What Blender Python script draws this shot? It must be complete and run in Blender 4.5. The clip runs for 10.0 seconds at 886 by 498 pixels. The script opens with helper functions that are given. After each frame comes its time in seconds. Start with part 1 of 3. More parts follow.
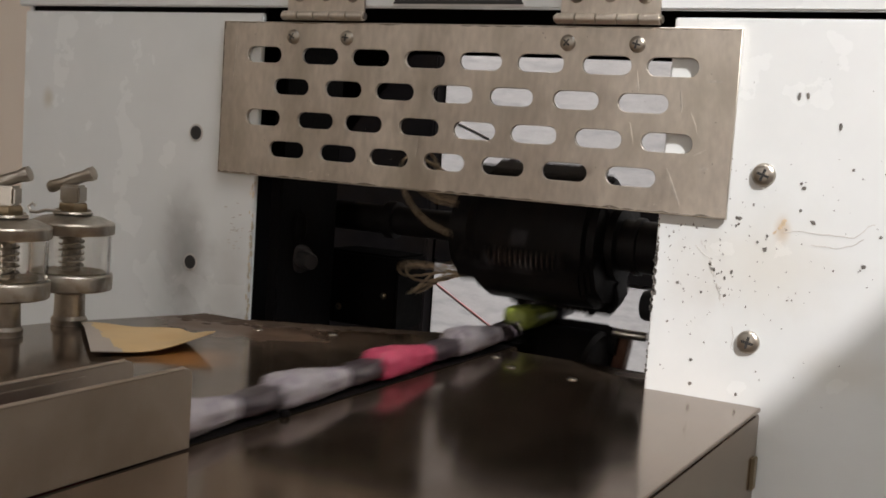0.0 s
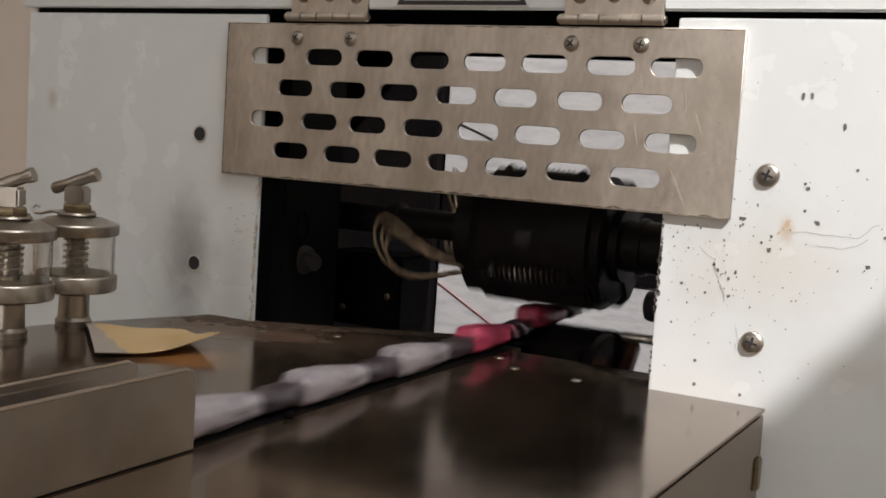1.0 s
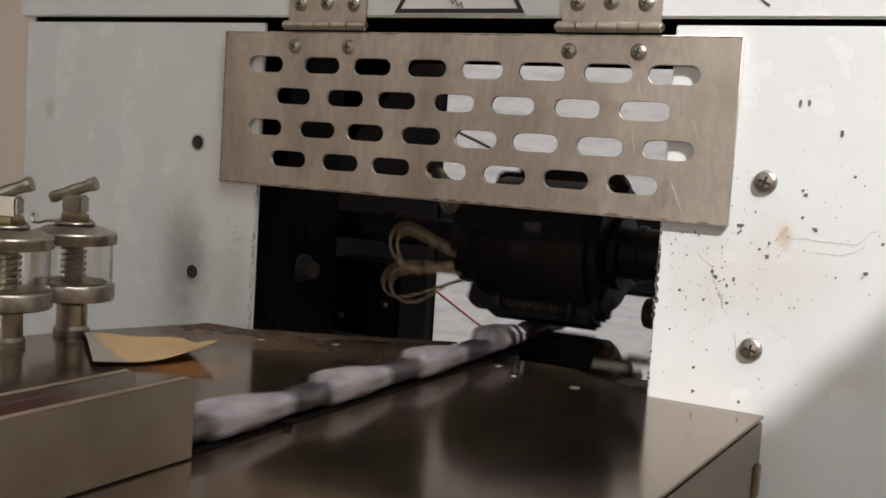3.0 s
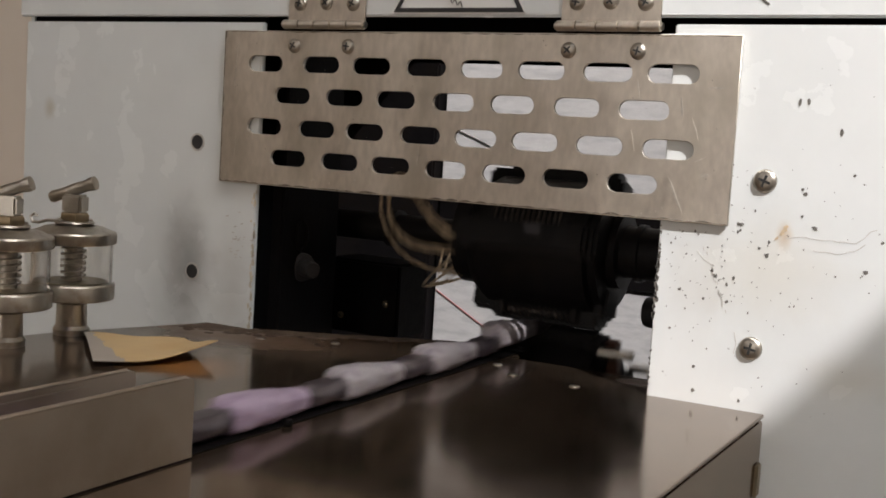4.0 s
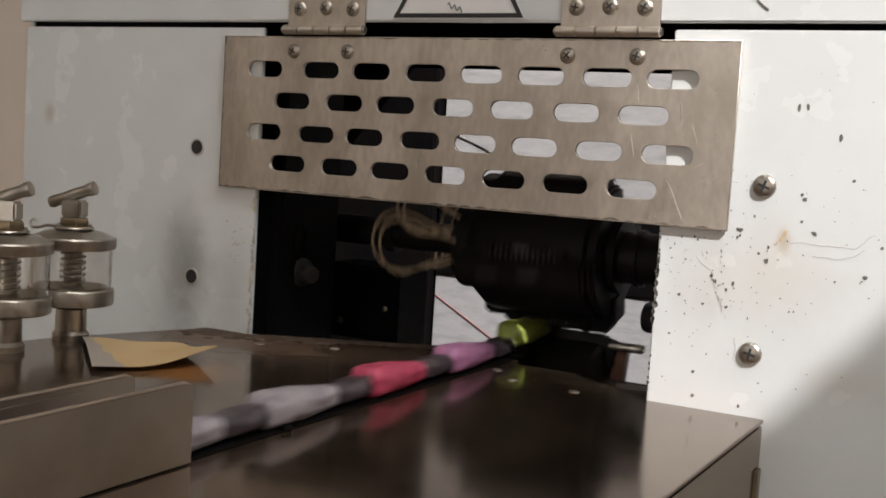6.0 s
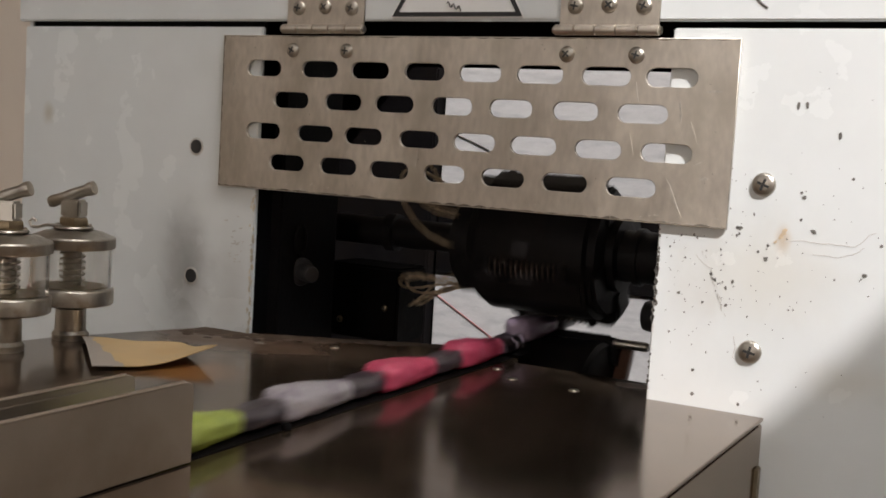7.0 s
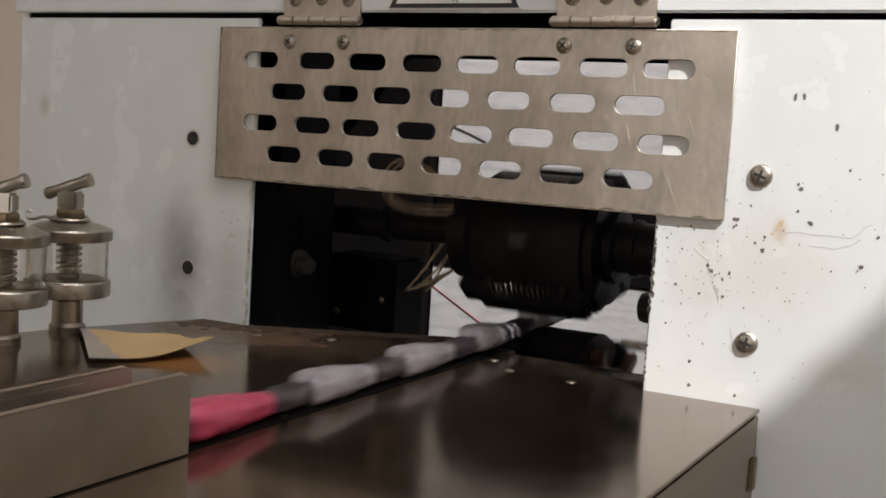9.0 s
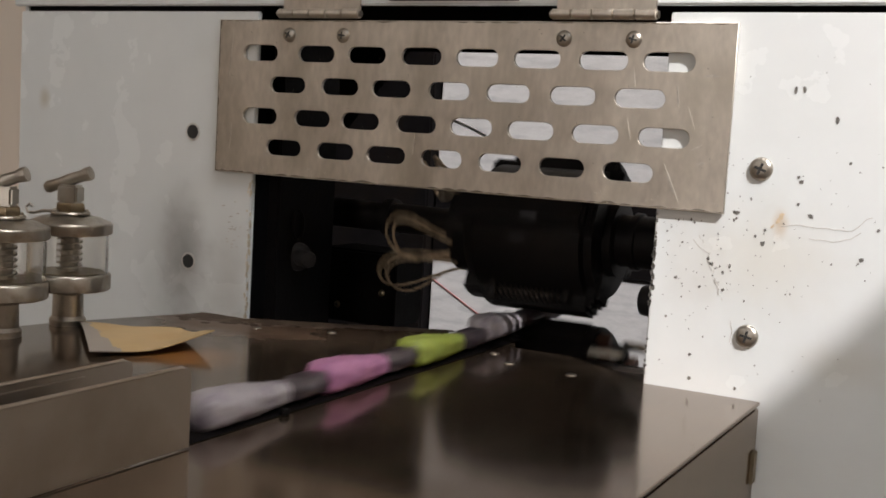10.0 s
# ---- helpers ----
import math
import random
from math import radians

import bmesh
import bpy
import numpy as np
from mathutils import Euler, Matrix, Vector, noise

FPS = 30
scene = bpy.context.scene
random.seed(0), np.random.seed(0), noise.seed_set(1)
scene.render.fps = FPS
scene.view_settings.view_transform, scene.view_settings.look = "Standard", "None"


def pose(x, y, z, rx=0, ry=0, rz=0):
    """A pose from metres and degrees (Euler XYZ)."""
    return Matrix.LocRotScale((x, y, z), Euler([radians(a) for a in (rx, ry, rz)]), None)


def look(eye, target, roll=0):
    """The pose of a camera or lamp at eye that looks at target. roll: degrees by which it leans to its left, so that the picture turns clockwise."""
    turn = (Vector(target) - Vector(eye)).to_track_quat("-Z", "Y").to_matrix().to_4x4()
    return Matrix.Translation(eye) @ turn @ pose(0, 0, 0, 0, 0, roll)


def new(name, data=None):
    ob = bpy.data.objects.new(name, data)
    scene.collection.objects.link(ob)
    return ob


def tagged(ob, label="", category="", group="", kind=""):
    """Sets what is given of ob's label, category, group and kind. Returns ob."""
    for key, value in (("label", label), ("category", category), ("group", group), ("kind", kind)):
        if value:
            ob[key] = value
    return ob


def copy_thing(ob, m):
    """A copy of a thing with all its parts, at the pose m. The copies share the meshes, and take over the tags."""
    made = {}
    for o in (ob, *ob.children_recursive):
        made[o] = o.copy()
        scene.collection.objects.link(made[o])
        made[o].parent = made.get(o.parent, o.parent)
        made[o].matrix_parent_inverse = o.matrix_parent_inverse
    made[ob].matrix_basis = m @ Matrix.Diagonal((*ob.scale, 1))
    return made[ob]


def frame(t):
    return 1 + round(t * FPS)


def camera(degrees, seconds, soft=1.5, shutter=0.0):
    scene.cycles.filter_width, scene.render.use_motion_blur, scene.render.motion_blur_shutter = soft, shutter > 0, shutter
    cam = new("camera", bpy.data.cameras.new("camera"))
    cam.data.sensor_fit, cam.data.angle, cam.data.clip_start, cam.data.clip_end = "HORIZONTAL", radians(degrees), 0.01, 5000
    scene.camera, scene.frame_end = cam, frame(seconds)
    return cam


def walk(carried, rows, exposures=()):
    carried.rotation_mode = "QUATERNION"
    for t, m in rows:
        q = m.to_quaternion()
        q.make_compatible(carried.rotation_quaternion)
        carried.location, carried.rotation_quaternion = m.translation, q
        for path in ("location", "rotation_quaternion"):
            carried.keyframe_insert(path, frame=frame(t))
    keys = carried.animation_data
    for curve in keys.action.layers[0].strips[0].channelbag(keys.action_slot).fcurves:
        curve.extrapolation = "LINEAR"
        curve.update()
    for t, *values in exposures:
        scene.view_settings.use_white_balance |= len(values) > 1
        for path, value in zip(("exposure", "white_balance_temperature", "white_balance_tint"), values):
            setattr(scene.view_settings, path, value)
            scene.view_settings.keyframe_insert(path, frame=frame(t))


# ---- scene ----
cam = camera(42.7, 10.0, soft=1.7, shutter=0.6)
EYE = (0.1518, -0.4808, 0.1045)
# seconds, heading to the left of +y, pitch, roll (degrees)
PATH = [
    (0, 28.160, -5.617, 3.892), (0.5, 28.319, -5.599, 3.907), (1, 28.356, -5.590, 3.809),
    (1.5, 28.456, -5.381, 3.745), (2, 28.490, -5.221, 3.859), (2.5, 28.366, -5.182, 3.732),
    (4, 28.274, -5.228, 3.576), (4.5, 28.309, -5.098, 3.574), (5, 28.210, -4.993, 3.646),
    (5.5, 28.231, -4.967, 3.625), (7, 28.237, -5.019, 3.467), (7.5, 28.145, -5.127, 3.363),
    (8, 28.125, -5.312, 3.222), (8.5, 28.090, -5.446, 3.249), (9, 28.060, -5.430, 3.436),
    (9.5, 28.016, -5.626, 3.374), (10, 28.052, -5.768, 3.400),
]


def aim(yaw, pitch, roll):
    y, p = radians(yaw), radians(pitch)
    ahead = Vector((-math.sin(y) * math.cos(p), math.cos(y) * math.cos(p), math.sin(p)))
    return look(EYE, Vector(EYE) + ahead, roll)


walk(cam, [(t, aim(*a)) for t, *a in PATH], exposures=((0, -0.02, 6500, 14), (10, -0.02, 6500, 14)))

# ---------------------------------------------------------------- light
world = bpy.data.worlds.new("world")
scene.world = world
world.use_nodes = True
wn = world.node_tree
sky = wn.nodes.new("ShaderNodeTexSky")
sky.sky_type, sky.sun_disc = "NISHITA", False
sky.sun_elevation, sky.sun_rotation = radians(43.5), radians(125)
wn.links.new(sky.outputs[0], wn.nodes["Background"].inputs[0])
wn.nodes["Background"].inputs[1].default_value = 0.1


def area_lamp(name, eye, target, w, h, watts, colour):
    d = bpy.data.lights.new(name, "AREA")
    d.shape, d.size, d.size_y, d.energy, d.color = "RECTANGLE", w, h, watts, colour
    ob = new(name, d)
    ob.matrix_world = look(eye, target)
    return ob


# low sun through an unseen side window: its sill and jamb are set to bound the patch on the machine's front
sun_data = bpy.data.lights.new("sun", "SUN")
sun_data.energy, sun_data.angle, sun_data.color = 5.0, radians(0.6), (1.0, 0.985, 0.965)
sun = new("sun", sun_data)
sun.matrix_world = look((3.0, -2.1, 3.48), (0, 0, 0))
# sky light in that window, and two unseen fill lamps added overhead and behind the camera
area_lamp("side_window_light", (0.985, -0.60, 1.4), (0.2, -0.60, 0.9), 0.58, 0.56, 8, (0.84, 0.93, 1.0))
# fill lamp added to brighten the back plate from above
area_lamp("overhead_fill_lamp", (0.25, -0.38, 1.655), (0.25, -0.38, 0), 1.2, 0.2, 8, (1.0, 0.96, 0.90))
# fill lamp added on the left to brighten the guard plate
area_lamp("left_fill_lamp", (-1.62, -2.42, 1.45), (0.0, 0.0, 0.0), 0.8, 0.6, 3.6, (1.0, 0.96, 0.91))
# daylight through an unseen window behind the feed line, sized to reach the back plate
area_lamp("rear_window_light", (-0.05, -4.93, 0.69), (-0.05, 0.0, 0.10), 1.1, 1.74, 20, (1.0, 0.95, 0.88))

# ---------------------------------------------------------------- materials


def mat(name, colour, rough=0.5, metal=0.0, var=0.12, scale=60, bump=0.0, bump_scale=300, second=None, second_amount=0.0,
        second_scale=12, stretch=(1, 1, 1), rough_var=0.1, glass=0.0, coat=0.0, spec=0.5):
    """Base colour broken up by a fine and a coarse noise, an optional second tint in patches, roughness variation and relief."""
    m = bpy.data.materials.new(name)
    m.use_nodes = True
    nt = m.node_tree
    N, L = nt.nodes, nt.links
    b = N["Principled BSDF"]
    b.inputs["Metallic"].default_value = metal
    b.inputs["Transmission Weight"].default_value = glass
    b.inputs["Coat Weight"].default_value = coat
    b.inputs["Specular IOR Level"].default_value = spec
    tc = N.new("ShaderNodeTexCoord")
    mp = N.new("ShaderNodeMapping")
    mp.inputs["Scale"].default_value = stretch
    L.new(tc.outputs["Object"], mp.inputs[0])

    def nz(sc, detail=5):
        n = N.new("ShaderNodeTexNoise")
        n.inputs["Scale"].default_value = sc
        n.inputs["Detail"].default_value = detail
        L.new(mp.outputs[0], n.inputs["Vector"])
        return n

    def remap(sock, a, c, lo, hi):
        r = N.new("ShaderNodeMapRange")
        r.inputs[1].default_value, r.inputs[2].default_value, r.inputs[3].default_value, r.inputs[4].default_value = a, c, lo, hi
        L.new(sock, r.inputs[0])
        return r.outputs[0]

    fine, coarse = nz(scale), nz(scale / 9, 3)
    add = N.new("ShaderNodeMath")
    add.operation = "ADD"
    L.new(fine.outputs["Fac"], add.inputs[0])
    L.new(coarse.outputs["Fac"], add.inputs[1])
    val = remap(add.outputs[0], 0.6, 1.4, 1 - var, 1 + var)
    hsv = N.new("ShaderNodeHueSaturation")
    hsv.inputs["Color"].default_value = (*colour, 1)
    L.new(val, hsv.inputs["Value"])
    col = hsv.outputs[0]
    if second:
        mx = N.new("ShaderNodeMix")
        mx.data_type = "RGBA"
        p = nz(second_scale, 6)
        L.new(remap(p.outputs["Fac"], 0.5, 0.68, 0, second_amount), mx.inputs["Factor"])
        L.new(col, mx.inputs["A"])
        mx.inputs["B"].default_value = (*second, 1)
        col = mx.outputs["Result"]
    L.new(col, b.inputs["Base Color"])
    L.new(remap(add.outputs[0], 0.6, 1.4, max(rough - rough_var, 0.02), min(rough + rough_var, 1)), b.inputs["Roughness"])
    if bump:
        bp = N.new("ShaderNodeBump")
        bp.inputs["Strength"].default_value = bump
        bp.inputs["Distance"].default_value = 0.0006
        L.new(nz(bump_scale, 3).outputs["Fac"], bp.inputs["Height"])
        L.new(bp.outputs[0], b.inputs["Normal"])
    return m


PAINT = mat("white_machine_paint", (0.72, 0.745, 0.735), 0.24, var=0.05, scale=40, bump=0.035, bump_scale=150,
            second=(0.68, 0.65, 0.57), second_amount=0.05, second_scale=5, coat=0.1)
# copy of the paint that carries painted shade and a stain
PAINT_SHADE_STAIN = mat("shaded_stained_machine_paint", (0.72, 0.745, 0.735), 0.26, var=0.05, scale=40, bump=0.035, bump_scale=150,
                  second=(0.68, 0.65, 0.57), second_amount=0.02, second_scale=5, coat=0.1)
STEEL = mat("brushed_stainless", (0.62, 0.57, 0.50), 0.42, 1.0, var=0.2, scale=220, bump=0.06, bump_scale=500,
            second=(0.44, 0.405, 0.335), second_amount=0.6, second_scale=28, stretch=(1.6, 1, 0.7))
TABLE = mat("worn_table_steel", (0.240, 0.172, 0.120), 0.14, 1.0, var=0.10, scale=50, bump=0.03, bump_scale=260,
            second=(0.16, 0.113, 0.075), second_amount=0.65, second_scale=18, rough_var=0.045)
def darken_by_place(m, tint, rough, rear, sides, spread, most):
    """A dried film over part of the table that also darkens it, thinning out between the two rear (y) and sides (x)
    bounds in a ragged edge.
    """
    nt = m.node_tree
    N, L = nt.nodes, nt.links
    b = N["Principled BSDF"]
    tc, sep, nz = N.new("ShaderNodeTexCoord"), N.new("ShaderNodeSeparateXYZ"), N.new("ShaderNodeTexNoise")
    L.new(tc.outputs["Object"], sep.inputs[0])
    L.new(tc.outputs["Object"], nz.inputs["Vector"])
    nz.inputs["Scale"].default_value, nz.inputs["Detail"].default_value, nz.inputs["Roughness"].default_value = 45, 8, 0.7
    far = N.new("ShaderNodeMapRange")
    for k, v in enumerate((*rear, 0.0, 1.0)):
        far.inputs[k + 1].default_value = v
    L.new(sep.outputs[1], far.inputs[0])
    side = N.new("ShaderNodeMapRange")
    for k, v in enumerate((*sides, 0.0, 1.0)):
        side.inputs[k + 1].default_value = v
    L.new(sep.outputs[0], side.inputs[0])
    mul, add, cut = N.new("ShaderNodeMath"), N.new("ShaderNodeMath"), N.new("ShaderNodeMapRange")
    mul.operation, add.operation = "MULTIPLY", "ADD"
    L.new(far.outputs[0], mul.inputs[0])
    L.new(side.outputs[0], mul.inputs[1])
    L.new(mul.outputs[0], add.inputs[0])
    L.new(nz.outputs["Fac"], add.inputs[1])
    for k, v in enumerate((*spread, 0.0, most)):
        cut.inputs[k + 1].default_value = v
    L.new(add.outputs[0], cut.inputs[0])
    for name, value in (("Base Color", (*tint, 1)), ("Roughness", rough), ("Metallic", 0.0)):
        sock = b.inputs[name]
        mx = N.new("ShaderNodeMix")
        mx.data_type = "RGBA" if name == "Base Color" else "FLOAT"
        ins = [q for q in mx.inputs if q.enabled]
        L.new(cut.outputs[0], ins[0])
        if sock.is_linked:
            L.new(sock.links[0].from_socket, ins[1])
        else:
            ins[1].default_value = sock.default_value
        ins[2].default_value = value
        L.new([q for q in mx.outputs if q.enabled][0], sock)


# dark tint put in to weaken the table's reflections on the left
darken_by_place(TABLE, (0.018, 0.012, 0.008), 0.13, (-2.0, -1.0), (0.02, -0.09), (0.30, 1.70), 0.16)
# brown rear film; its tint also holds the dark beside the opening
darken_by_place(TABLE, (0.030, 0.014, 0.007), 0.16, (-0.110, 0.030), (-0.06, -0.20), (0.72, 1.15), 0.85)


def dirt_and_light_patch(m, tint, centre, size, most, metal=None, rough=None):
    """A tint round one spot of a sheet, for dirt, painted shade or a painted reflection, fading out through a cloudy
    edge; a size of 0 leaves that axis out.
    """
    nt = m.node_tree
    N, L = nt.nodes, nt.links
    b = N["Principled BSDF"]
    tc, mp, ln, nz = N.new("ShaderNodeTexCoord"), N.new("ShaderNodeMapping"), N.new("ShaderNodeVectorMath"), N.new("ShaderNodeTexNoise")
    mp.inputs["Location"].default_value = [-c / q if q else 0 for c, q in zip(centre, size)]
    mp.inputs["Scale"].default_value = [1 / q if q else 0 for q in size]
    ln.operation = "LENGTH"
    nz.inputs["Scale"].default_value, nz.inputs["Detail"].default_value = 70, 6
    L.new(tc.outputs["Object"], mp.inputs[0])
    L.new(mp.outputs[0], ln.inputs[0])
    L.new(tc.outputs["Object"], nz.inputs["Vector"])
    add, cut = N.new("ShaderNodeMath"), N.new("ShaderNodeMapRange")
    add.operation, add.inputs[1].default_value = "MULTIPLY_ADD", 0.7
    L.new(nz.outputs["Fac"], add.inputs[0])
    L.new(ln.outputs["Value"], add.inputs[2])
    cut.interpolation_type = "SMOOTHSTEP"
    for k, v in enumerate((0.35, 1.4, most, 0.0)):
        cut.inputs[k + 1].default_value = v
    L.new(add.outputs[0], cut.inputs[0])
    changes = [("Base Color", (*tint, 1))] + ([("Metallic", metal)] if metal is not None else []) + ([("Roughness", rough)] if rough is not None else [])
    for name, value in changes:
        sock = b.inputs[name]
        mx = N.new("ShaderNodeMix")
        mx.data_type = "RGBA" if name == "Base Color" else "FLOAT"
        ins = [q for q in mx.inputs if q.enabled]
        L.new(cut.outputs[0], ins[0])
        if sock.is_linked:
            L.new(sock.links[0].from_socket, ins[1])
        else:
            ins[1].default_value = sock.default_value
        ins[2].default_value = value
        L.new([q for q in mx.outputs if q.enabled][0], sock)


# the oiler's soft shadow, painted into the panel's colour
dirt_and_light_patch(PAINT_SHADE_STAIN, (0.20, 0.19, 0.18), (-0.2660, 0, 0.030), (0.022, 0, 0.045), 0.62)
# yellow-brown stain
dirt_and_light_patch(PAINT_SHADE_STAIN, (0.42, 0.36, 0.24), (-0.3760, 0, 0.112), (0.006, 0, 0.009), 0.5)
# shade beside the opening, put into the panel's colour
dirt_and_light_patch(PAINT_SHADE_STAIN, (0.40, 0.38, 0.35), (-0.2350, 0, 0.020), (0.020, 0, 0.040), 0.35)
# rust and grime on the chipped panel
dirt_and_light_patch(PAINT, (0.52, 0.34, 0.17), (0.0535, 0, 0.0755), (0.0045, 0, 0.0075), 0.55)
dirt_and_light_patch(PAINT, (0.56, 0.50, 0.38), (0.0480, 0, 0.0600), (0.045, 0, 0.032), 0.30)
dirt_and_light_patch(PAINT, (0.56, 0.52, 0.42), (0.0850, 0, 0.0200), (0.030, 0, 0.012), 0.30)
dirt_and_light_patch(PAINT, (0.50, 0.47, 0.42), (0.0180, 0, 0.0500), (0.020, 0, 0.030), 0.25)
# the card's orange reflection, painted into the table's colour
dirt_and_light_patch(TABLE, (0.36, 0.15, 0.035), (-0.1840, -0.098, 0), (0.040, 0.030, 0), 0.9, 0.0)
# brown dirt at the rear and by the opening
dirt_and_light_patch(TABLE, (0.125, 0.080, 0.052), (-0.2150, -0.020, 0), (0.085, 0.040, 0), 0.85, 0.0, 0.55)
dirt_and_light_patch(TABLE, (0.060, 0.042, 0.030), (-0.0130, 0.024, 0), (0.022, 0.014, 0), 0.6, 0.0, 0.5)
RUST = mat("rusty_residue", (0.06, 0.037, 0.022), 0.8, 0.2, var=0.5, scale=240, bump=0.6, bump_scale=500,
           second=(0.13, 0.095, 0.065), second_amount=0.7, second_scale=90)
CHROME = mat("plated_steel", (0.45, 0.42, 0.37), 0.35, 1.0, var=0.12, scale=160, bump=0.15, bump_scale=600,
             second=(0.26, 0.215, 0.155), second_amount=0.7, second_scale=110)
BRASS = mat("tarnished_brass", (0.30, 0.25, 0.17), 0.42, 1.0, var=0.2, scale=140, bump=0.15, bump_scale=600,
            second=(0.18, 0.12, 0.06), second_amount=0.7, second_scale=60)
GUIDE = mat("matte_guide_steel", (0.36, 0.31, 0.26), 0.34, 0.9, var=0.07, scale=40, bump=0.05, bump_scale=500,
            second=(0.22, 0.175, 0.13), second_amount=0.7, second_scale=14)
# base and specular far below black steel; the opening's shade is in the colour
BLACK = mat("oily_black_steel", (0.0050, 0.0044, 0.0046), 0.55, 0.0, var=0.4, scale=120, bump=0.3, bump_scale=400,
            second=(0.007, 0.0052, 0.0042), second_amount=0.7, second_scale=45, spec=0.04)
ROTORM = mat("greasy_rotor_steel", (0.0110, 0.0096, 0.0096), 0.5, 0.0, var=0.4, scale=120, bump=0.3, bump_scale=400,
             second=(0.018, 0.0145, 0.0125), second_amount=0.7, second_scale=45, spec=0.16)
# near-black that stands in for the shade inside the cabinet
DARKBOX = mat("opening_shade_black", (0.006, 0.0055, 0.0055), 0.75, var=0.3, scale=60, spec=0.05)
ALU = mat("milled_aluminium", (0.48, 0.47, 0.46), 0.5, 0.0, var=0.12, scale=60, bump=0.12, bump_scale=300, stretch=(12, 1, 45),
          second=(0.36, 0.352, 0.352), second_amount=0.8, second_scale=4)
SPRINGM = mat("spring_wire", (0.16, 0.132, 0.116), 0.4, 1.0, var=0.2)
COPPER = mat("worn_bronze", (0.15, 0.075, 0.05), 0.45, 0.7, var=0.3, scale=200)
TWINE = mat("natural_twine", (0.50, 0.39, 0.26), 0.9, var=0.45, scale=500, bump=0.8, bump_scale=900, second=(0.34, 0.24, 0.14),
            second_amount=0.6, second_scale=200)
RED = mat("red_marker", (0.30, 0.085, 0.075), 0.6, var=0.3, scale=500)
PLAIN_BLACK = mat("plain_black", (0.02, 0.02, 0.02), 0.5, var=0.2)
STICKER = mat("white_sticker", (0.80, 0.80, 0.78), 0.35, var=0.04)
WORN = mat("scratched_steel", (0.62, 0.58, 0.52), 0.5, 0.9, var=0.3, scale=500)
CHIP = mat("bare_dark_chips", (0.14, 0.13, 0.115), 0.7, var=0.6, scale=700)
STAIN = mat("rust_stain", (0.58, 0.46, 0.31), 0.6, var=0.3, scale=400)
GRIME = mat("yellowed_grime", (0.54, 0.49, 0.39), 0.7, var=0.4, scale=500)
SOIL = mat("dark_edge_soil", (0.17, 0.145, 0.11), 0.8, var=0.5, scale=400)
SMUDGE = mat("grey_smudge", (0.52, 0.50, 0.465), 0.6, var=0.2, scale=300)
PAPER = mat("tan_card", (0.47, 0.33, 0.165), 0.75, var=0.10, scale=90, second=(0.45, 0.28, 0.11), second_amount=0.5, second_scale=30)
PAPERB = mat("grey_card_back", (0.31, 0.27, 0.23), 0.75, var=0.08, scale=90)
GLASS = mat("clear_glass", (0.95, 0.94, 0.92), 0.06, var=0.02, glass=1.0, rough_var=0.02)
WALLP = mat("cream_wall_paint", (0.80, 0.71, 0.61), 0.85, var=0.06, scale=6, bump=0.1, bump_scale=120)
CEIL = mat("white_ceiling_paint", (0.75, 0.73, 0.70), 0.9, var=0.04, scale=5)
FLOORM = mat("grey_concrete", (0.28, 0.26, 0.24), 0.75, var=0.15, scale=7, bump=0.2, bump_scale=80, second=(0.18, 0.17, 0.16), second_amount=0.5, second_scale=2)
SHROUD = mat("dark_rubber", (0.02, 0.018, 0.018), 0.6, var=0.3)
NECK = mat("dark_film_neck", (0.040, 0.031, 0.036), 0.34, var=0.4, scale=300, second=(0.13, 0.11, 0.12), second_amount=0.7, second_scale=140)
WRAP = {
    "white": mat("white_wrapper", (0.33, 0.305, 0.32), 0.42, var=0.14, scale=260, second=(0.17, 0.14, 0.18), second_amount=0.9, second_scale=150, bump=0.8, bump_scale=240),
    "pink": mat("pink_wrapper", (0.49, 0.06, 0.12), 0.42, var=0.14, scale=260, second=(0.33, 0.04, 0.08), second_amount=0.8, second_scale=110),
    "green": mat("lime_wrapper", (0.31, 0.375, 0.065), 0.42, var=0.12, scale=260, second=(0.22, 0.27, 0.07), second_amount=0.8, second_scale=110),
    "lilac": mat("lilac_wrapper", (0.44, 0.19, 0.33), 0.42, var=0.12, scale=260, second=(0.32, 0.13, 0.26), second_amount=0.8, second_scale=110),
    "pale_lilac": mat("pale_lilac_wrapper", (0.36, 0.28, 0.37), 0.42, var=0.12, scale=260, second=(0.22, 0.16, 0.24), second_amount=0.8, second_scale=110),
}
# ---------------------------------------------------------------- mesh helpers


def mesh(bm, name, material, smooth=None):
    bmesh.ops.recalc_face_normals(bm, faces=bm.faces)
    d = bpy.data.meshes.new(name)
    bm.to_mesh(d)
    bm.free()
    for m in material if isinstance(material, (list, tuple)) else [material]:
        d.materials.append(m)
    if smooth is not None:
        for p in d.polygons:
            p.use_smooth = True
        d.set_sharp_from_angle(angle=radians(smooth))
    return d


def thing(name, m=None, label="", category="", group="", kind=""):
    ob = new(name)
    ob.empty_display_size = 0.01
    if m is not None:
        ob.matrix_basis = m
    return tagged(ob, label, category, group, kind)


def part(name, bm, material, parent, label="", m=None, smooth=35):
    d = bm if isinstance(bm, bpy.types.Mesh) else mesh(bm, name, material, smooth)
    ob = new(name, d)
    ob.parent = parent
    if m is not None:
        ob.matrix_basis = m
    return tagged(ob, label)


def solid(name, bm, material, label, category, kind="", group="", m=None, smooth=35):
    ob = new(name, mesh(bm, name, material, smooth))
    if m is not None:
        ob.matrix_basis = m
    return tagged(ob, label, category, group, kind)


